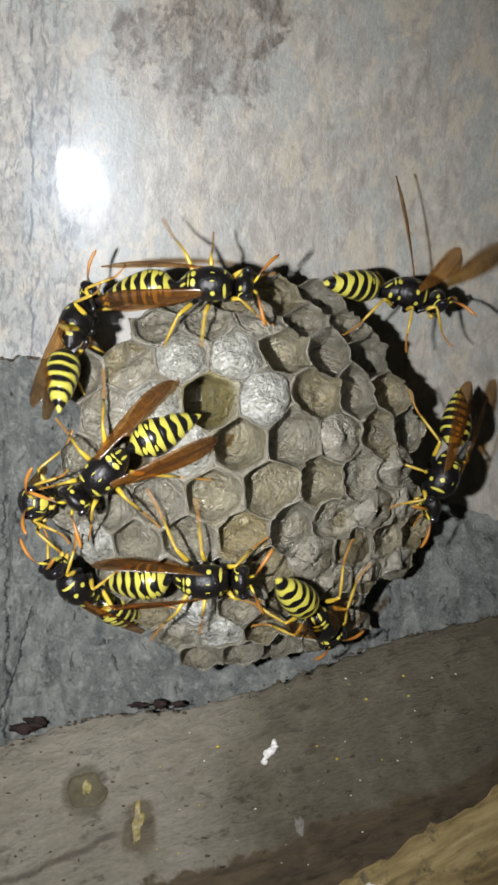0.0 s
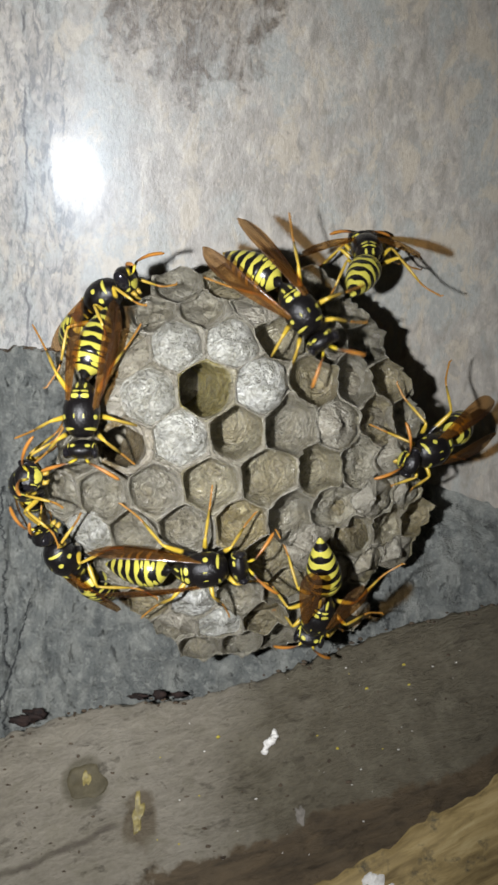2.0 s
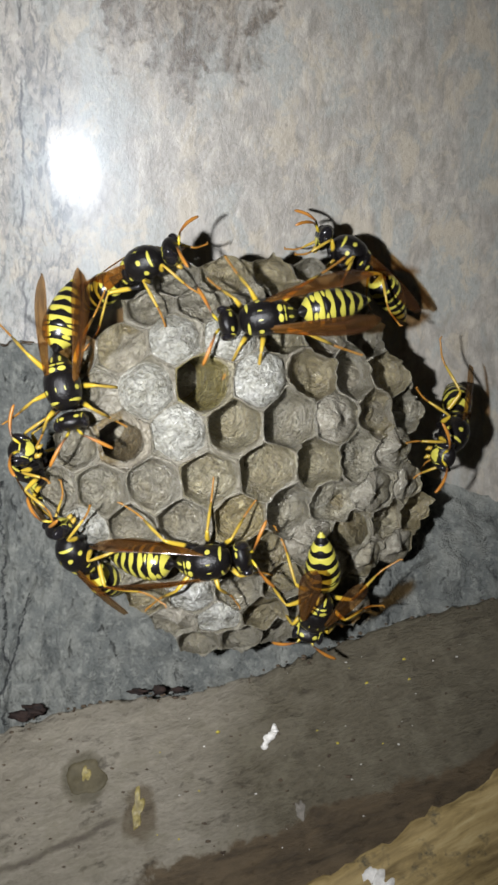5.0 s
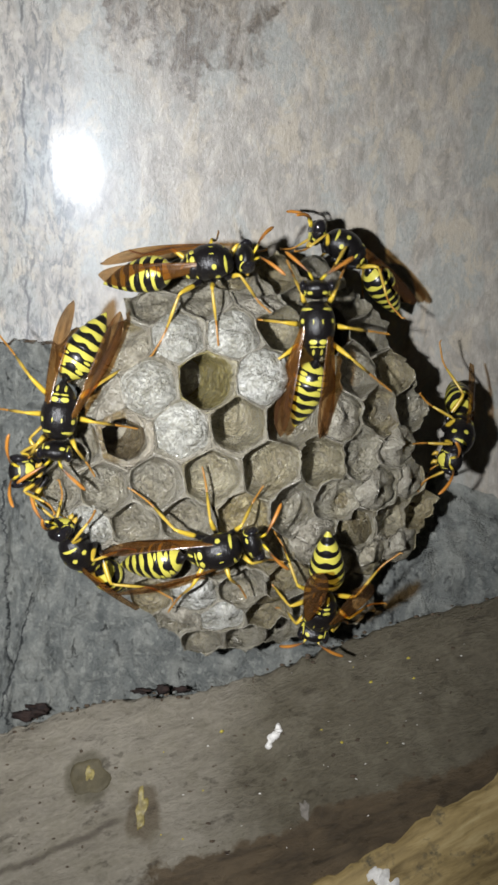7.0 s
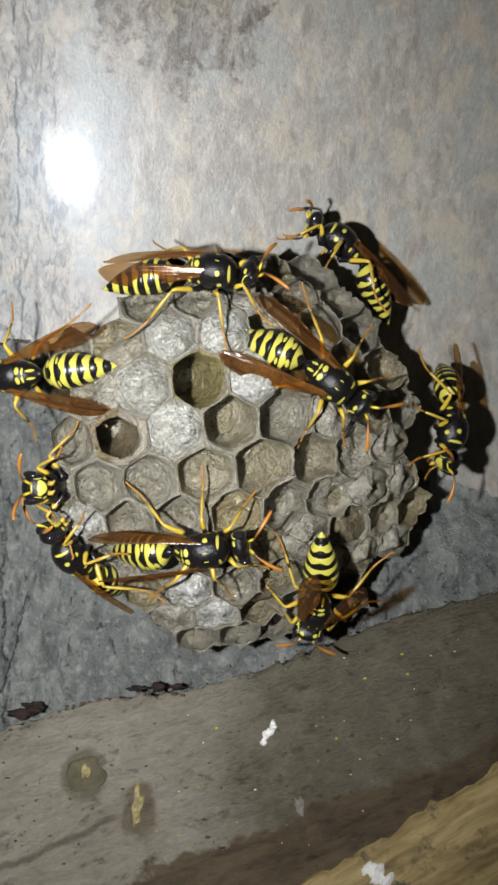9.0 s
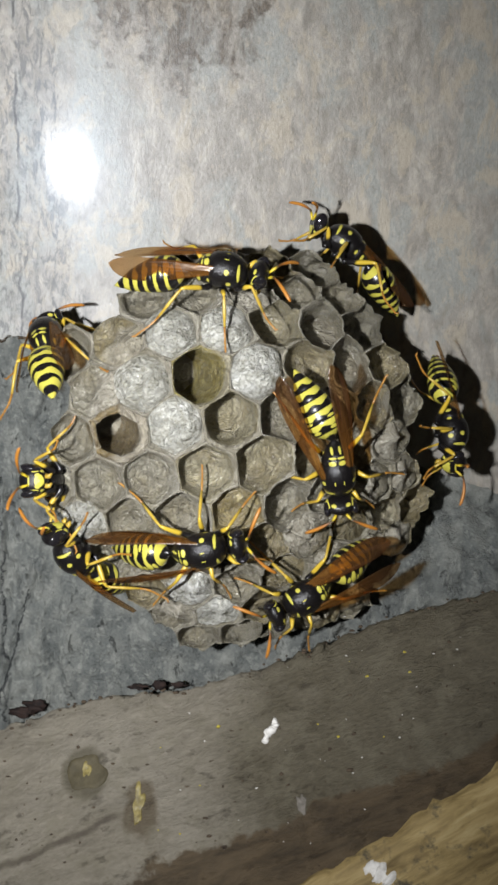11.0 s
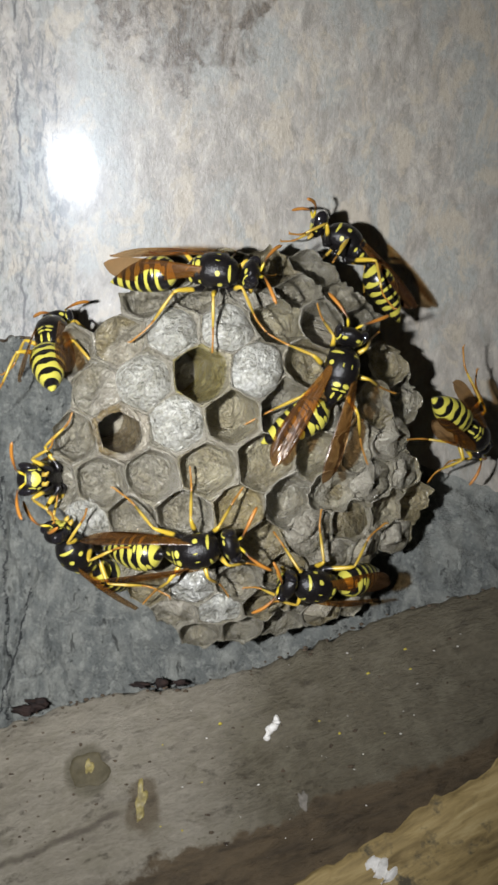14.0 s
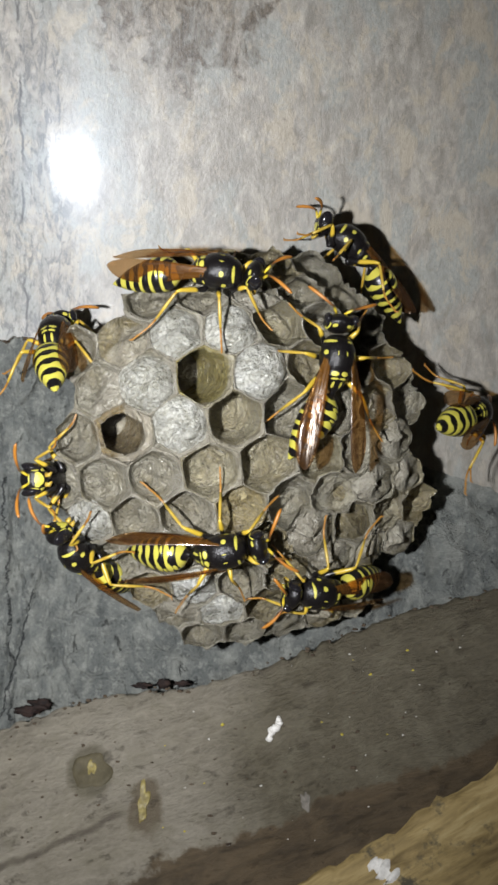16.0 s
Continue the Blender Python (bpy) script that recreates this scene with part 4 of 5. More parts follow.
LEGS = {"fore": 0.9, "mid": 1.12, "hind": 1.5}
PAINT_THIGH, PAINT_FEELER = leg_paint(), feeler_paint()
KIT = {
    "thorax": mesh_of("thorax", THORAX, thorax_shape),
    "head": mesh_of("head", HEAD, head_shape),
    "gaster": mesh_of("gaster", GASTER, gaster_shape),
    "wing right": mesh_of("wing", WING, wing_shape),
    "wing left": mesh_of("wing", WING, lambda bm: wing_shape(bm, -1)),
    "eye": mesh_of("eye", EYE, lambda bm: lump(bm, (0, 0, 0), (0.47, 0.72, 1.08), 1, 0.05, 3)),
    "jaw": mesh_of("jaw", LEG_YELLOW, lambda bm: tube(bm, ((0, 0, 0), (0.05, 0.15, -0.35), (-0.25, 0.2, -0.6)), (0.3, 0.24, 0.08), 8)),
}
for _s, _n in ((1, "antenna right"), (-1, "antenna left")):
    KIT[_n] = mesh_of("antenna", PAINT_FEELER, lambda bm: tube(bm, [(_s * x, y, z) for x, y, z in ((0, 0, 0), (0.15, 0.4, 0.3), (0.3, 0.85, 0.55), (0.5, 1.1, 0.55), (0.75, 1.6, 0.45), (1.05, 2.2, 0.25), (1.3, 2.75, -0.05), (1.5, 3.25, -0.4), (1.58, 3.5, -0.62))],
                                                              (0.11, 0.15, 0.13, 0.1, 0.15, 0.18, 0.19, 0.17, 0.08), 8))
for _kind, _k in LEGS.items():
    KIT[_kind + "femur"] = mesh_of("femur", PAINT_THIGH, lambda bm: tube(bm, ((-0.35, 0, -0.1), (0.1, 0, -0.25), (0.45 * _k, 0, 0.0), (1.1 * _k, 0, 0.5), (1.75 * _k, 0, 0.95), (2.1 * _k, 0, 1.05)), (0.30, 0.34, 0.24, 0.27, 0.20, 0.13), 9))
    KIT[_kind + "tibia"] = mesh_of("tibia", LEG_YELLOW, lambda bm: tube(bm, ((2.0 * _k, 0, 1.06), (2.3 * _k, 0, 0.75), (3.0 * _k, 0, -0.2), (3.75 * _k, 0, -1.25)), (0.11, 0.15, 0.175, 0.12), 8))
    KIT[_kind + "tarsus"] = mesh_of("tarsus", LEG_ORANGE, lambda bm: tube(bm, [(f * _k, 0, g) for f, g in ((3.7, -1.2), (4.1, -1.65), (4.35, -1.85), (4.42, -1.9), (4.65, -2.04), (4.72, -2.07), (4.95, -2.18), (5.02, -2.21), (5.25, -2.32), (5.5, -2.45), (5.62, -2.52), (5.85, -2.35))], (0.11, 0.11, 0.13, 0.08, 0.12, 0.08, 0.12, 0.08, 0.11, 0.10, 0.11, 0.05), 7))


def stance(x, y, z, head, nose, roll):
    """Pose on the comb: heading in the upright plane (0 right, 90 up), nose lifted towards the viewer, roll about the body."""
    h = radians(head)
    f, d = Vector((math.cos(h), 0, math.sin(h))), Vector((0, -1, 0))
    m = Matrix((f.cross(d), f, d)).transposed().to_4x4() @ pose(0, 0, 0, nose) @ pose(0, 0, 0, 0, roll)
    m.translation = Vector((x, y, z)) * MM
    return m


WAIST = (0, -3.3, -0.45)


def wing_root(s):
    return s * 1.15, 0.5, 1.15


def limb(x, y, z, rx=0, ry=0, rz=0):
    return pose(x * MM, y * MM, z * MM, rx, ry, rz)


def wasp(label, turn=(0, 0)):
    """A paper wasp; turn: the head's nod and yaw. Gaster and wings get their places in motions()."""
    root = tagged(new("paper_wasp"), label, "wasp", "wasps on the nest")
    limbs, wings = [], []
    part("thorax", KIT["thorax"], None, root, "black thorax with yellow marks")
    head = part("head", KIT["head"], None, root, "black head with a yellow face", limb(0, 3.45, -0.15, -18 + turn[0], 0, turn[1]))
    for s in (1, -1):
        part("eye", KIT["eye"], None, head, "", limb(s * 1.2, 0.2, 0.22, 0, s * 14, 0))
        part("jaw", KIT["jaw"], None, head, "", limb(s * 0.48, 0.5, -1.25))
        a = part("antenna", KIT["antenna right" if s > 0 else "antenna left"], None, head, "orange antenna", limb(s * 0.4, 0.92, 0.45, 22, 0, -s * 30))
        limbs.append((a, a.matrix_basis.copy(), s))
    gaster = part("gaster", KIT["gaster"], None, root, "yellow and black banded gaster", limb(*WAIST, 8))
    wings.append((gaster, 0))
    for s in (1, -1):
        w = part("wing", KIT["wing right" if s > 0 else "wing left"], None, root, "amber folded wing", limb(*wing_root(s), 4, s * 40, s * 9))
        wings.append((w, s))
    joints = {"fore": (0.9, 1.55, -1.1), "mid": (1.0, 0.1, -1.35), "hind": (1.0, -1.3, -1.25)}
    for s in (1, -1):
        for (kind, (jx, jy, jz)), yaw in zip(joints.items(), (52, 8, -48)):
            base = limb(s * jx, jy, jz, 0, 0, yaw if s > 0 else 180 - yaw)
            leg = part("leg", KIT[kind + "femur"], None, root, "", base)
            part("tibia", KIT[kind + "tibia"], None, leg, "yellow shin")
            part("tarsus", KIT[kind + "tarsus"], None, leg, "orange foot")
            limbs.append((leg, base.copy(), 0))
    return root, limbs, wings


# Rows: seconds, place in millimetres; heading, nose and roll, then the gaster's droop and bend aside, in degrees.
TRACKS = {
    "roamer": [
        (0, -4.3, 91.1, 18.3, -2, 3, -15, 10, 2),
        (0.5, -1.9, 91.6, 18.9, 7, -1, -15, 8, 10),
        (1, 1.7, 93.5, 20.3, -4, 0, -20, 9, 15),
        (1.5, 6.9, 95.7, 19.9, -2, -1, -20, 8, 7),
        (2, 5.3, 91.2, 14.4, -55, -1, 0, 21, 22),
        (2.5, 4.5, 89.8, 12.6, -73, -8, 0, 14, 24),
        (3, 4.5, 89.5, 12.1, -77, -5, 0, 18, 22),
        (3.5, 4.4, 89.2, 11.3, -89, -4, 0, 19, 18),
        (4.1, 2.5, 88.8, 12, -112, 0, 0, 23, 20),
        (5.2, 1.8, 89.2, 13, -185, 0, 0, 10, 0),
        (6.4, 3.8, 90.4, 14.2, -256, 2, 0, 10, -8),
        (7, 6.7, 90.9, 12, -269, 8, 0, 16, -17),
        (7.5, 8.4, 91.2, 9.9, -318, 12, 0, 18, -10),
        (8, 8.7, 90.9, 8, -387, 12, 0, 15, 21),
        (8.5, 8.3, 90.2, 6.1, -414, 6, 0, 22, 23),
        (9.1, 9.1, 90.7, 6.2, -396, -8, 0, 17, 12),
        (10.2, 9.4, 91.8, 0.8, -423, 0, 0, 5, 12),
        (11.4, 9.4, 91.9, -3.6, -446, -32, 0, 29, 29),
        (12, 10.5, 91.9, 0.1, -404, -34, 0, 48, -10),
        (12.5, 10.2, 91.6, 0.7, -390, -35, 0, 38, -9),
        (13, 10.2, 91.4, 1.7, -358, -12, 0, 16, -24),
        (13.5, 9.9, 91.3, 5, -299, 9, 11, 18, -42),
        (14, 9.7, 91.2, 6.8, -285, -2, 14, 8, -44),
        (14.5, 9.3, 91, 7.3, -276, 4, 14, 13, -35),
        (15.2, 9.1, 91, 8.3, -273, 1, 14, 9, -28),
        (16, 9, 90.8, 8.1, -275, 0, 14, 8, -26),
    ],
    "rim": [
        (0, 17.7, 102.6, 19.8, -12, -12, -55, -9, 24),
        (0.5, 17.2, 103.3, 19.6, -23, -39, -55, 12, 19),
        (1, 17.1, 104.1, 20.9, -1, -54, -50, 17, 1),
        (1.5, 16.9, 105.8, 22.2, 36, -62, -40, -1, -5),
        (2, 13.7, 105.6, 23.7, 92, -62, 0, 4, -22),
        (2.5, 11.3, 103, 22.2, 152, -61, 35, 8, -36),
        (3, 10.6, 101.3, 21.2, 174, 40, 60, 20, 18),
        (3.5, 10.6, 100.3, 20.6, 165, 29, 70, 13, 25),
        (4.1, 12.2, 102.4, 21.6, 149, 20, 79, 6, 23),
        (6.4, 10.5, 101.9, 21.8, 151, 9, 81, 15, 19),
        (7, 10.6, 102.2, 22.1, 151, 13, 82, 11, 24),
        (8, 10.8, 102.5, 22.1, 149, 10, 83, 12, 20),
        (8.5, 11.2, 102.8, 22.5, 147, 12, 83, 15, 19),
        (9.1, 11.1, 103, 22.8, 145, 9, 83, 20, 11),
        (11.4, 11.4, 101.9, 21.8, 146, 13, 85, 8, 22),
        (12.5, 11.2, 101.9, 21.9, 144, 11, 86, 11, 15),
        (13.5, 11.4, 101.8, 22, 143, 11, 86, 8, 18),
        (14.2, 11.4, 101.7, 21.9, 145, 8, 87, 15, 13),
        (16, 11.5, 101.7, 21.9, 142, 10, 88, 10, 17),
    ],
    "crosser": [
        (0, -14.2, 88.1, -0.7, 225, -1, 0, 7, -18),
        (0.5, -14.9, 88.3, -0.3, 220, -2, 0, 6, -16),
        (1, -15, 88.2, 1.1, 260, 4, 0, 13, -25),
        (1.5, -15.3, 88.3, 2.1, 267, 2, 0, 12, -19),
        (2, -15.9, 88.5, 4.1, 270, 1, 0, 11, -14),
        (2.5, -15.3, 88.2, 4.6, 277, 2, 0, 13, -10),
        (3, -13.9, 87.7, 5.2, 285, 1, 0, 12, -9),
        (3.5, -14.1, 87.8, 5.3, 292, 1, 0, 11, -15),
        (4.1, -16.2, 89.1, 6.9, 295, 3, 0, 13, -25),
        (6.4, -18.1, 89.5, 3.9, 261, -6, -5, 3, -20),
        (7, -18.3, 89.9, 3.2, 263, -4, -5, 5, -24),
        (7.5, -19, 90.5, 2.9, 263, 1, -5, 9, -29),
        (8, -21, 91.9, 3.5, 233, -2, -9, 7, -10),
        (8.5, -22.7, 93, 6.2, 190, -20, -10, 6, 5),
        (9.1, -23.4, 94.3, 7.4, 180, -23, -10, 6, 1),
        (10.2, -22.6, 96.4, 9.8, 140, -45, -12, 12, 0),
        (11.4, -20.4, 98.7, 11.8, 90, -64, -15, 8, 7),
        (12.5, -20.5, 98.8, 11.7, 87, -63, -15, 7, 12),
        (16, -20.5, 99.1, 11.9, 86, -62, -15, 7, 13),
    ],
    "sentry": [
        (0, 21.8, 102.2, -0.9, 247, 2, -45, 15, -8),
        (0.5, 20.9, 101.5, -0.9, 236, 12, -42, 16, 1),
        (1, 21.1, 102.2, -0.2, 219, 27, -40, 18, 4),
        (1.5, 19.9, 100.2, 0.8, 203, 22, -35, 24, -26),
        (2, 20.3, 100.3, 0.8, 207, 27, -30, 24, -10),
        (2.5, 22.2, 102.5, 0.9, 236, 28, -46, 17, -16),
        (3, 23.5, 104.1, 1.3, 242, 32, -62, 14, -13),
        (3.5, 24.1, 104.9, 0.8, 244, 32, -62, 11, -13),
        (4.1, 23.5, 104.6, 2.3, 240, 33, -63, 12, -27),
        (6.4, 23.7, 104.6, 1.3, 245, 32, -64, 13, -22),
        (7.5, 23.7, 104.7, 1.5, 246, 33, -65, 12, -22),
        (8, 24.2, 104.7, 1.5, 246, 34, -66, 9, -18),
        (8.5, 23.9, 104.3, 0.4, 244, 30, -66, 11, -8),
        (9.1, 23.5, 103.1, 1.8, 263, 10, -70, 12, -40),
        (11.4, 23.3, 103.5, 1.1, 275, 7, -85, -3, -28),
        (12, 23.6, 103.9, 1.6, 286, -8, -84, 0, 28),
        (12.5, 23.6, 104.6, -0, 286, -19, -83, -2, 18),
        (13, 24.5, 105.3, -1, 290, -21, -82, 0, 14),
        (13.5, 25.4, 106.1, -1.4, 286, -42, -53, 4, 7),
        (14, 26.8, 107.5, 0.5, 321, -58, -10, 5, 5),
        (14.5, 27.5, 107.4, 2.3, 359, -69, 0, 10, -1),
        (15.2, 27.2, 106.6, 2.9, 357, -67, 0, 12, 4),
        (16, 26.7, 106.9, 3.4, 381, -67, 0, 10, -3),
    ],
    "facing": [
        (0, -22.3, 95.9, -3.8, 0, 80, 0, 8, 0),
        (0.5, -22.1, 95.9, -5.3, 0, 80, 0, 8, 0),
        (1, -22.4, 96, -4.6, 0, 80, 0, 8, 0),
        (1.5, -23.1, 96.4, -3.3, 0, 80, 0, 8, 0),
        (2, -22.7, 95.3, -3.1, 45, 70, -45, 8, 0),
        (2.5, -22.6, 95.4, -3.1, 90, 60, -90, 8, 0),
        (3, -22.6, 95.5, -2.4, 90, 59, -90, 8, 0),
        (3.5, -22.9, 96, -1.7, 90, 58, -90, 8, 0),
        (4.1, -22.6, 95.7, -1.5, 90, 56, -90, 8, 0),
        (6.4, -22.4, 95.5, -1.7, 0, 88, 0, 8, 0),
        (7, -22.7, 96.4, -2.3, 3, 90, 0, 8, 0),
        (7.5, -22.5, 97.2, -3.7, 5, 92, 0, 8, 0),
        (8.5, -21.9, 96.5, -3.9, 2, 97, 0, 8, 0),
        (9.1, -19.9, 95.5, -4.1, 0, 100, 0, 8, 0),
        (11.4, -20.4, 95.6, -3.6, 0, 101, 0, 8, 0),
        (12.5, -20.8, 96.2, -3.7, 0, 102, 0, 8, 0),
        (16, -20.7, 96.3, -3.6, 0, 104, 0, 8, 0),
    ],
    "hanger": [
        (0, -18, 96.9, -12.9, 133, 36, -65, 3, -6),
        (0.5, -18.4, 96.2, -11.9, 133, 27, -65, 2, -29),
        (1, -19.2, 96.6, -11.5, 134, 33, -65, 0, -26),
        (1.5, -19.6, 96.7, -10.8, 132, 32, -65, 5, -14),
        (2, -19.1, 96.7, -10.8, 124, 35, -65, 3, -18),
        (3, -17.7, 96.1, -11, 114, 36, -70, 15, -9),
        (4.1, -17.5, 95.5, -10.7, 115, 31, -70, 12, -27),
        (6.4, -17.5, 95.6, -10.7, 123, 37, -72, 5, -22),
        (7.5, -17.3, 95.6, -10.7, 122, 36, -72, 5, -24),
        (8.5, -17.2, 95.7, -10.7, 122, 36, -72, 5, -24),
        (9.1, -17.7, 95.7, -11.3, 124, 34, -72, 6, -22),
        (11.4, -17.5, 95.8, -11.5, 123, 38, -72, 7, -19),
        (16, -17.7, 96.3, -11.6, 124, 37, -72, 7, -19),
    ],
    "tender": [
        (0, -4.3, 90.9, -11.3, 1, 2, 18, 10, 12),
        (0.5, -3.7, 92.3, -13.1, -10, 3, 18, 12, 8),
        (1, -3.9, 91.6, -12.3, 3, 8, 18, 18, 4),
        (1.5, -4, 91, -11.4, 7, 8, 18, 19, 2),
        (2, -4.2, 90.9, -11.2, 6, 6, 18, 16, 1),
        (3, -4.2, 90.9, -11.2, 5, 5, 18, 14, 2),
        (4.1, -4.5, 90.9, -11.2, 6, 6, 18, 14, -3),
        (6.4, -2.3, 90.4, -10.2, 13, 9, 18, 17, 1),
        (7, -3, 90.2, -10, 14, 7, 18, 15, 4),
        (7.5, -3.1, 90.3, -10.3, 8, 6, 18, 16, 3),
        (8.5, -3.5, 90.3, -10.2, 9, 6, 18, 16, 1),
        (9.1, -3.7, 90.2, -10.2, 7, 9, 18, 19, 4),
        (11.4, -4.2, 90.5, -10.6, 9, 10, 18, 21, 1),
        (12, -5.6, 90.6, -10.8, 7, 8, 18, 20, 3),
        (12.5, -5.5, 90.5, -10.6, 10, 10, 18, 21, 3),
        (13.5, -5.1, 90.5, -10.5, 12, 10, 18, 19, -1),
        (14, -4.8, 90.6, -10.8, 10, 10, 18, 19, -2),
        (14.5, -3.9, 90.7, -10.9, 9, 9, 18, 19, -3),
        (15.2, -3.9, 90.7, -10.8, 8, 8, 18, 18, -3),
        (16, -2.4, 90.8, -10.8, 9, 8, 18, 17, -1),
    ],
    "drinker": [
        (0, 8.1, 99.1, -16.8, -54, -53, 10, -1, 8),
        (0.5, 7.9, 98.8, -16.7, -92, -56, 0, -1, 9),
        (1, 7.5, 98.6, -17, -102, -46, 0, -2, 16),
        (2, 7.8, 99, -17.2, -105, -43, 0, -2, 20),
        (3, 7.7, 98.6, -17.2, -102, -41, 0, 0, 15),
        (4.1, 7.6, 98.8, -17.3, -106, -42, 0, 0, 18),
        (6.4, 7.8, 99.1, -17.5, -101, -44, 0, 2, 13),
        (7.5, 7.6, 99.2, -17.5, -101, -44, 0, 2, 10),
        (8.5, 7.7, 99.2, -17.5, -101, -44, 0, 2, 11),
        (9.1, 7.8, 99.2, -17.9, -102, -46, 0, 5, 12),
        (10.2, 7, 98.3, -16.8, -135, -15, -8, 12, 5),
        (11.4, 6.4, 97.3, -15.6, -164, 23, -17, 23, -1),
        (12, 7.1, 97.2, -14.4, -199, 34, -30, 20, -3),
        (12.5, 6.9, 96.8, -14.5, -195, 31, -35, 17, -7),
        (13, 7.2, 96.9, -15.1, -187, 32, -35, 14, -3),
        (14, 7.4, 97.1, -15.3, -188, 32, -35, 13, -2),
        (14.5, 7.3, 97.1, -15.4, -187, 30, -35, 14, -4),
        (15.2, 7.4, 97.1, -15.4, -186, 33, -35, 14, -3),
        (16, 7.6, 97.1, -15.9, -182, 33, -35, 13, -3),
    ],
    "climber": [
        (0, -18, 94.2, 14.7, 70, -27, -100, 11, 4),
        (0.5, -17.6, 94.6, 15.7, 59, 28, -98, 8, -13),
        (1, -16.3, 94.2, 15.1, 49, 33, -92, -2, -28),
        (1.5, -15.4, 94, 15.8, 28, 39, -85, 11, -15),
        (2, -14.8, 94, 16, 34, 31, -80, 0, -26),
        (2.5, -13.7, 94.2, 17.4, 30, 36, -76, 29, -16),
        (3, -13.5, 94.4, 17.5, 30, 46, -72, 23, -11),
        (3.5, -13.3, 94.3, 17.6, 29, 50, -66, 21, -5),
        (4.1, -12.9, 94.9, 18.5, 29, 38, -61, 6, -21),
        (5.2, -9.8, 93.6, 18.8, 18, 24, -50, 5, -10),
        (6.4, -5.8, 91.2, 18.2, 8, 8, -39, 11, -14),
        (7, -3.9, 91.1, 18.2, 8, 1, -30, 7, -10),
        (7.5, -3.6, 89.7, 15.9, -13, 4, -38, 12, 14),
        (8, -3.7, 89.3, 15.4, -14, 6, -38, 16, 3),
        (8.5, -3, 89.8, 16.1, -9, 5, -38, 15, 0),
        (9.1, -2.7, 90.4, 17.2, -4, 0, -38, 10, 5),
        (11.4, -1.7, 90.2, 16.7, -8, 3, -38, 14, 3),
        (12, -2.3, 90.2, 16.6, -7, 4, -38, 12, 0),
        (12.5, -2.7, 90.1, 16.6, -5, 4, -38, 12, -6),
        (16, -2.6, 90.2, 16.7, -6, 4, -38, 12, -2),
    ],
}

WASPS = {}
WASPS["roamer"] = wasp("paper wasp walking over the open comb cells")
WASPS["rim"] = wasp("paper wasp clinging to the comb's rim by the wall")
WASPS["crosser"] = wasp("paper wasp crossing the capped cells towards the rim")
WASPS["sentry"] = wasp("dark paper wasp at the comb's outer edge", turn=(5, -40))
WASPS["facing"] = wasp("paper wasp with its yellow face out of the gap")
WASPS["hanger"] = wasp("paper wasp hanging under the comb's edge")
WASPS["tender"] = wasp("paper wasp resting over the lower cells, wings folded")
WASPS["drinker"] = wasp("paper wasp with dark wings on the lower rim")
WASPS["climber"] = wasp("paper wasp moving along the comb's upper rim")


# Wings at rest: how far they stand apart, are raised and are turned on edge, in degrees.
FOLDED = {"sentry": (6, 5, 14), "facing": (8, 4, 20), "climber": (4, 6, 34, 0, 22)}
# Seconds, the same three and, for some, how far both are swung aside and rolled over.
WINGS = {
    "hanger": [(0, 8, 4, 18, -10), (4.2, 8, 4, 18, -6), (6.3, 7, 4, 18, 0), (16, 7, 4, 18, 0)],
    "tender": [(0, 10, 1, 60, -5, -16), (16, 10, 1, 60, -5, -16)],
    "drinker": [(0, 0.5, -18, 12, -9), (9.2, 0.5, -18, 12, -9), (11.3, 3, 6, 18, -6), (16, 3, 6, 18, -6)],
    "rim": [(0, 38, -60, 14, 0, 12), (0.5, 30, -40, 66), (1, 22, -32, 66), (1.5, 20, -26, 62), (2, 18, -14, 40), (3, 12, -2, 34), (4.2, 6, 7, 44), (16, 6, 8, 42)],
    "roamer": [(0, 8, 4, 42), (1.5, 8, 4, 42), (2, 7, 0, 36), (3, 6, 1, 36), (4.2, 7, 0, 32), (5.2, 8, 2, 40), (6.3, 7, 3, 42), (7.5, 8, 2, 38), (8.2, 11, 0, 28), (9.2, 11, 0, 28), (11.3, 9, 2, 30), (12.5, 15, 1, 24, 5), (13.2, 10, 1, 34, 8), (14, 8, 0, 24, 14), (16, 8, 0, 24, 14)],
    "crosser": [(0, 14, 2, 34), (1, 12, 2, 38), (2, 7, 4, 45), (4.2, 7, 4, 45), (7, 9, 2, 42), (8.2, 13, 0, 30), (9.2, 15, 0, 26), (11.3, 10, 4, 42), (16, 9, 4, 42)],
}


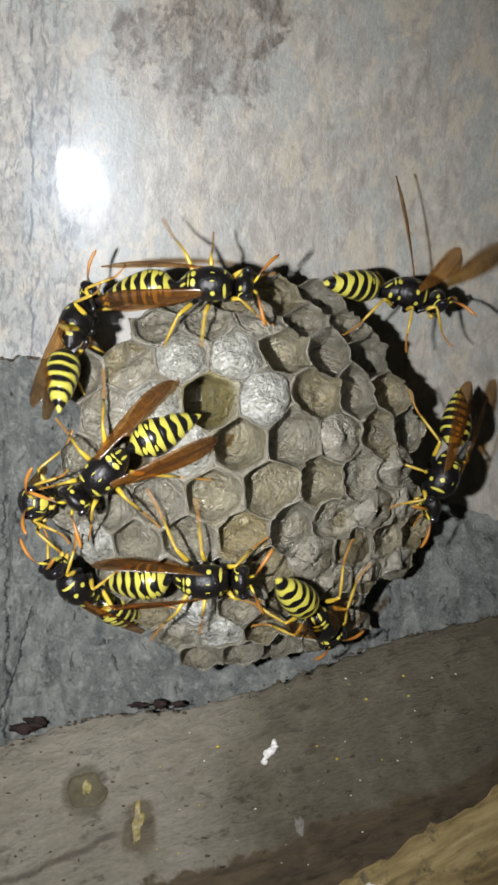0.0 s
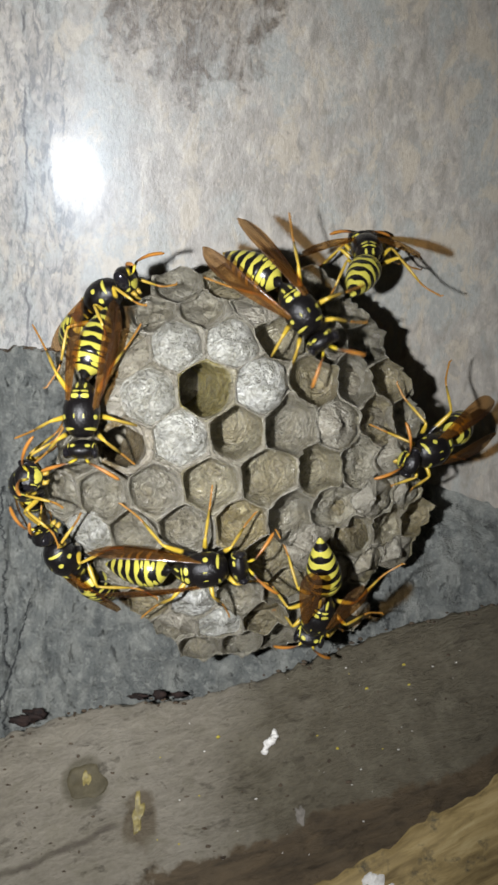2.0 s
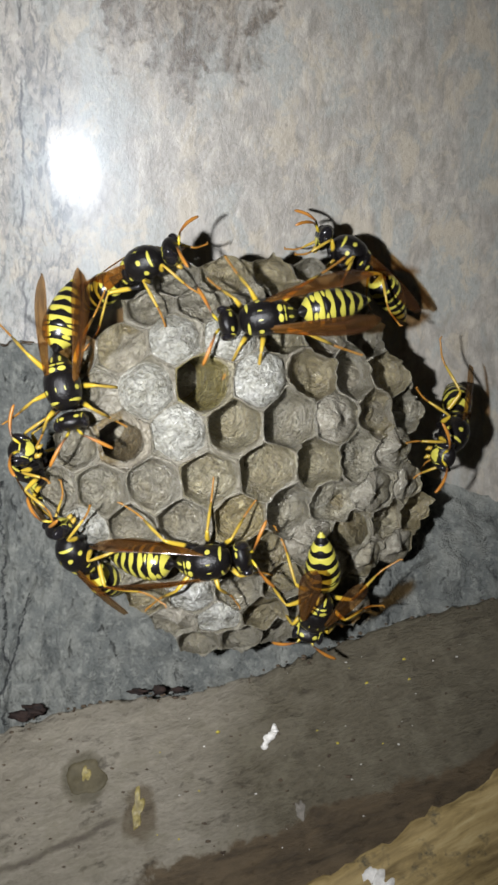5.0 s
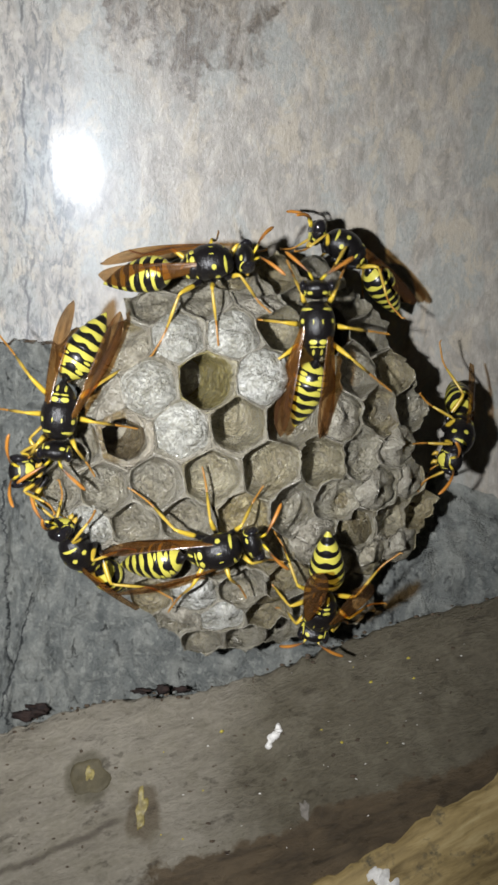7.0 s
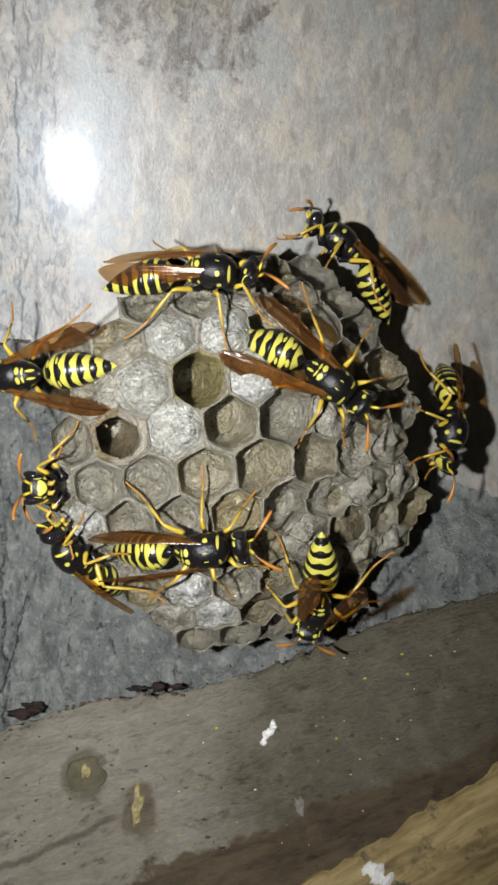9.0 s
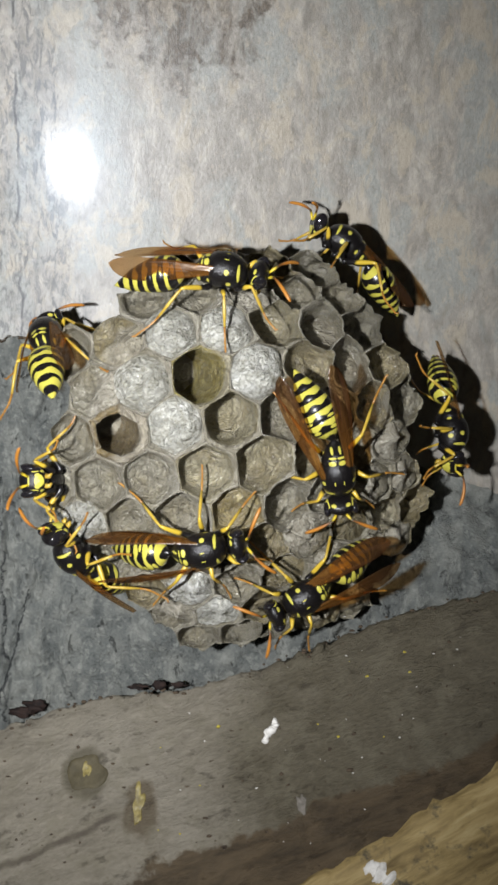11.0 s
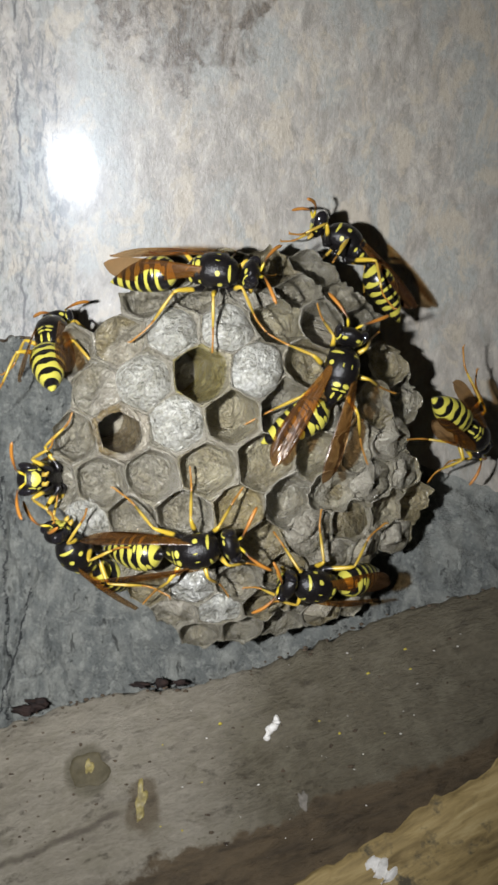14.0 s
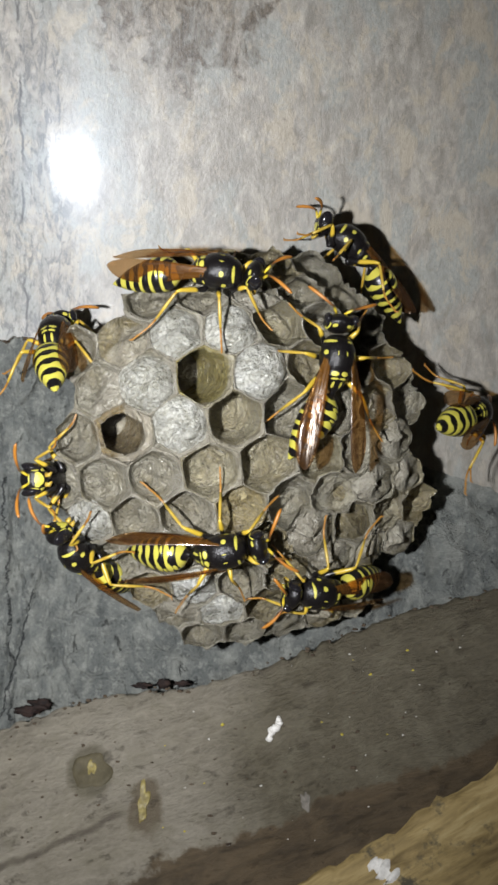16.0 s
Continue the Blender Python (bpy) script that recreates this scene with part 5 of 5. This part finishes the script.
def gait(limbs, rows, rnd):
    """Legs step while the body goes; antennae feel about."""
    def speed(t):
        for a, b in zip(rows, rows[1:]):
            if a[0] <= t <= b[0]:
                run = math.dist(a[1:4], b[1:4]) + abs(b[4] - a[4]) * 0.06
                return min(1.0, run / max(0.1, b[0] - a[0]) / 6)
        return 0.0
    for k, (ob, base, side) in enumerate(limbs):
        keys, phase, rate = [], rnd.uniform(0, 6.28), rnd.uniform(0.5, 0.9)
        step = 0.25
        for n in range(int(16 / step) + 1):
            t = n * step
            if side:
                a = 16 * math.sin(rate * 6.28 * t + phase) + 8 * math.sin(2.7 * t + 2 * phase)
                keys.append((t, base @ pose(0, 0, 0, 0.6 * a, 0, a * 0.7)))
            else:
                go = speed(t)
                a = (3 + 15 * go) * math.sin(6.28 * 1.7 * t * (1 if go > 0.15 else 0.12) + (math.pi if k % 2 else 0) + 0.4 * phase)
                keys.append((t, base @ pose(0, 0, 0, 0, -abs(a) * 0.3, a)))
        walk(ob, keys)


def between(rows, t, k):
    """Column k of the rows at t seconds, 0 where a row is too short."""
    for a, b in zip(rows, rows[1:]):
        if a[0] <= t <= b[0]:
            u = (t - a[0]) / (b[0] - a[0])
            return (a[k] if k < len(a) else 0) * (1 - u) + (b[k] if k < len(b) else 0) * u
    return rows[-1][k] if k < len(rows[-1]) else 0


def motions():
    for n, (name, rows) in enumerate(TRACKS.items()):
        root, limbs, wings = WASPS[name]
        walk(root, [(r[0], stance(*r[1:7])) for r in rows])
        gait(limbs, rows, random.Random(n))
        folds = WINGS.get(name) or [(0, *FOLDED[name])]
        times = sorted({r[0] for r in rows} | {f[0] for f in folds})
        for ob, s in wings:
            if s == 0:
                walk(ob, [(r[0], limb(*WAIST, r[7], 0, r[8])) for r in rows])
            else:
                keys = []
                for t in times:
                    splay, lift, edge, aside, over = (between(folds, t, k) for k in (1, 2, 3, 4, 5))
                    keys.append((t, limb(*wing_root(s), lift, s * edge + over, s * splay + aside + 0.5 * between(rows, t, 8))))
                walk(ob, keys)


motions()
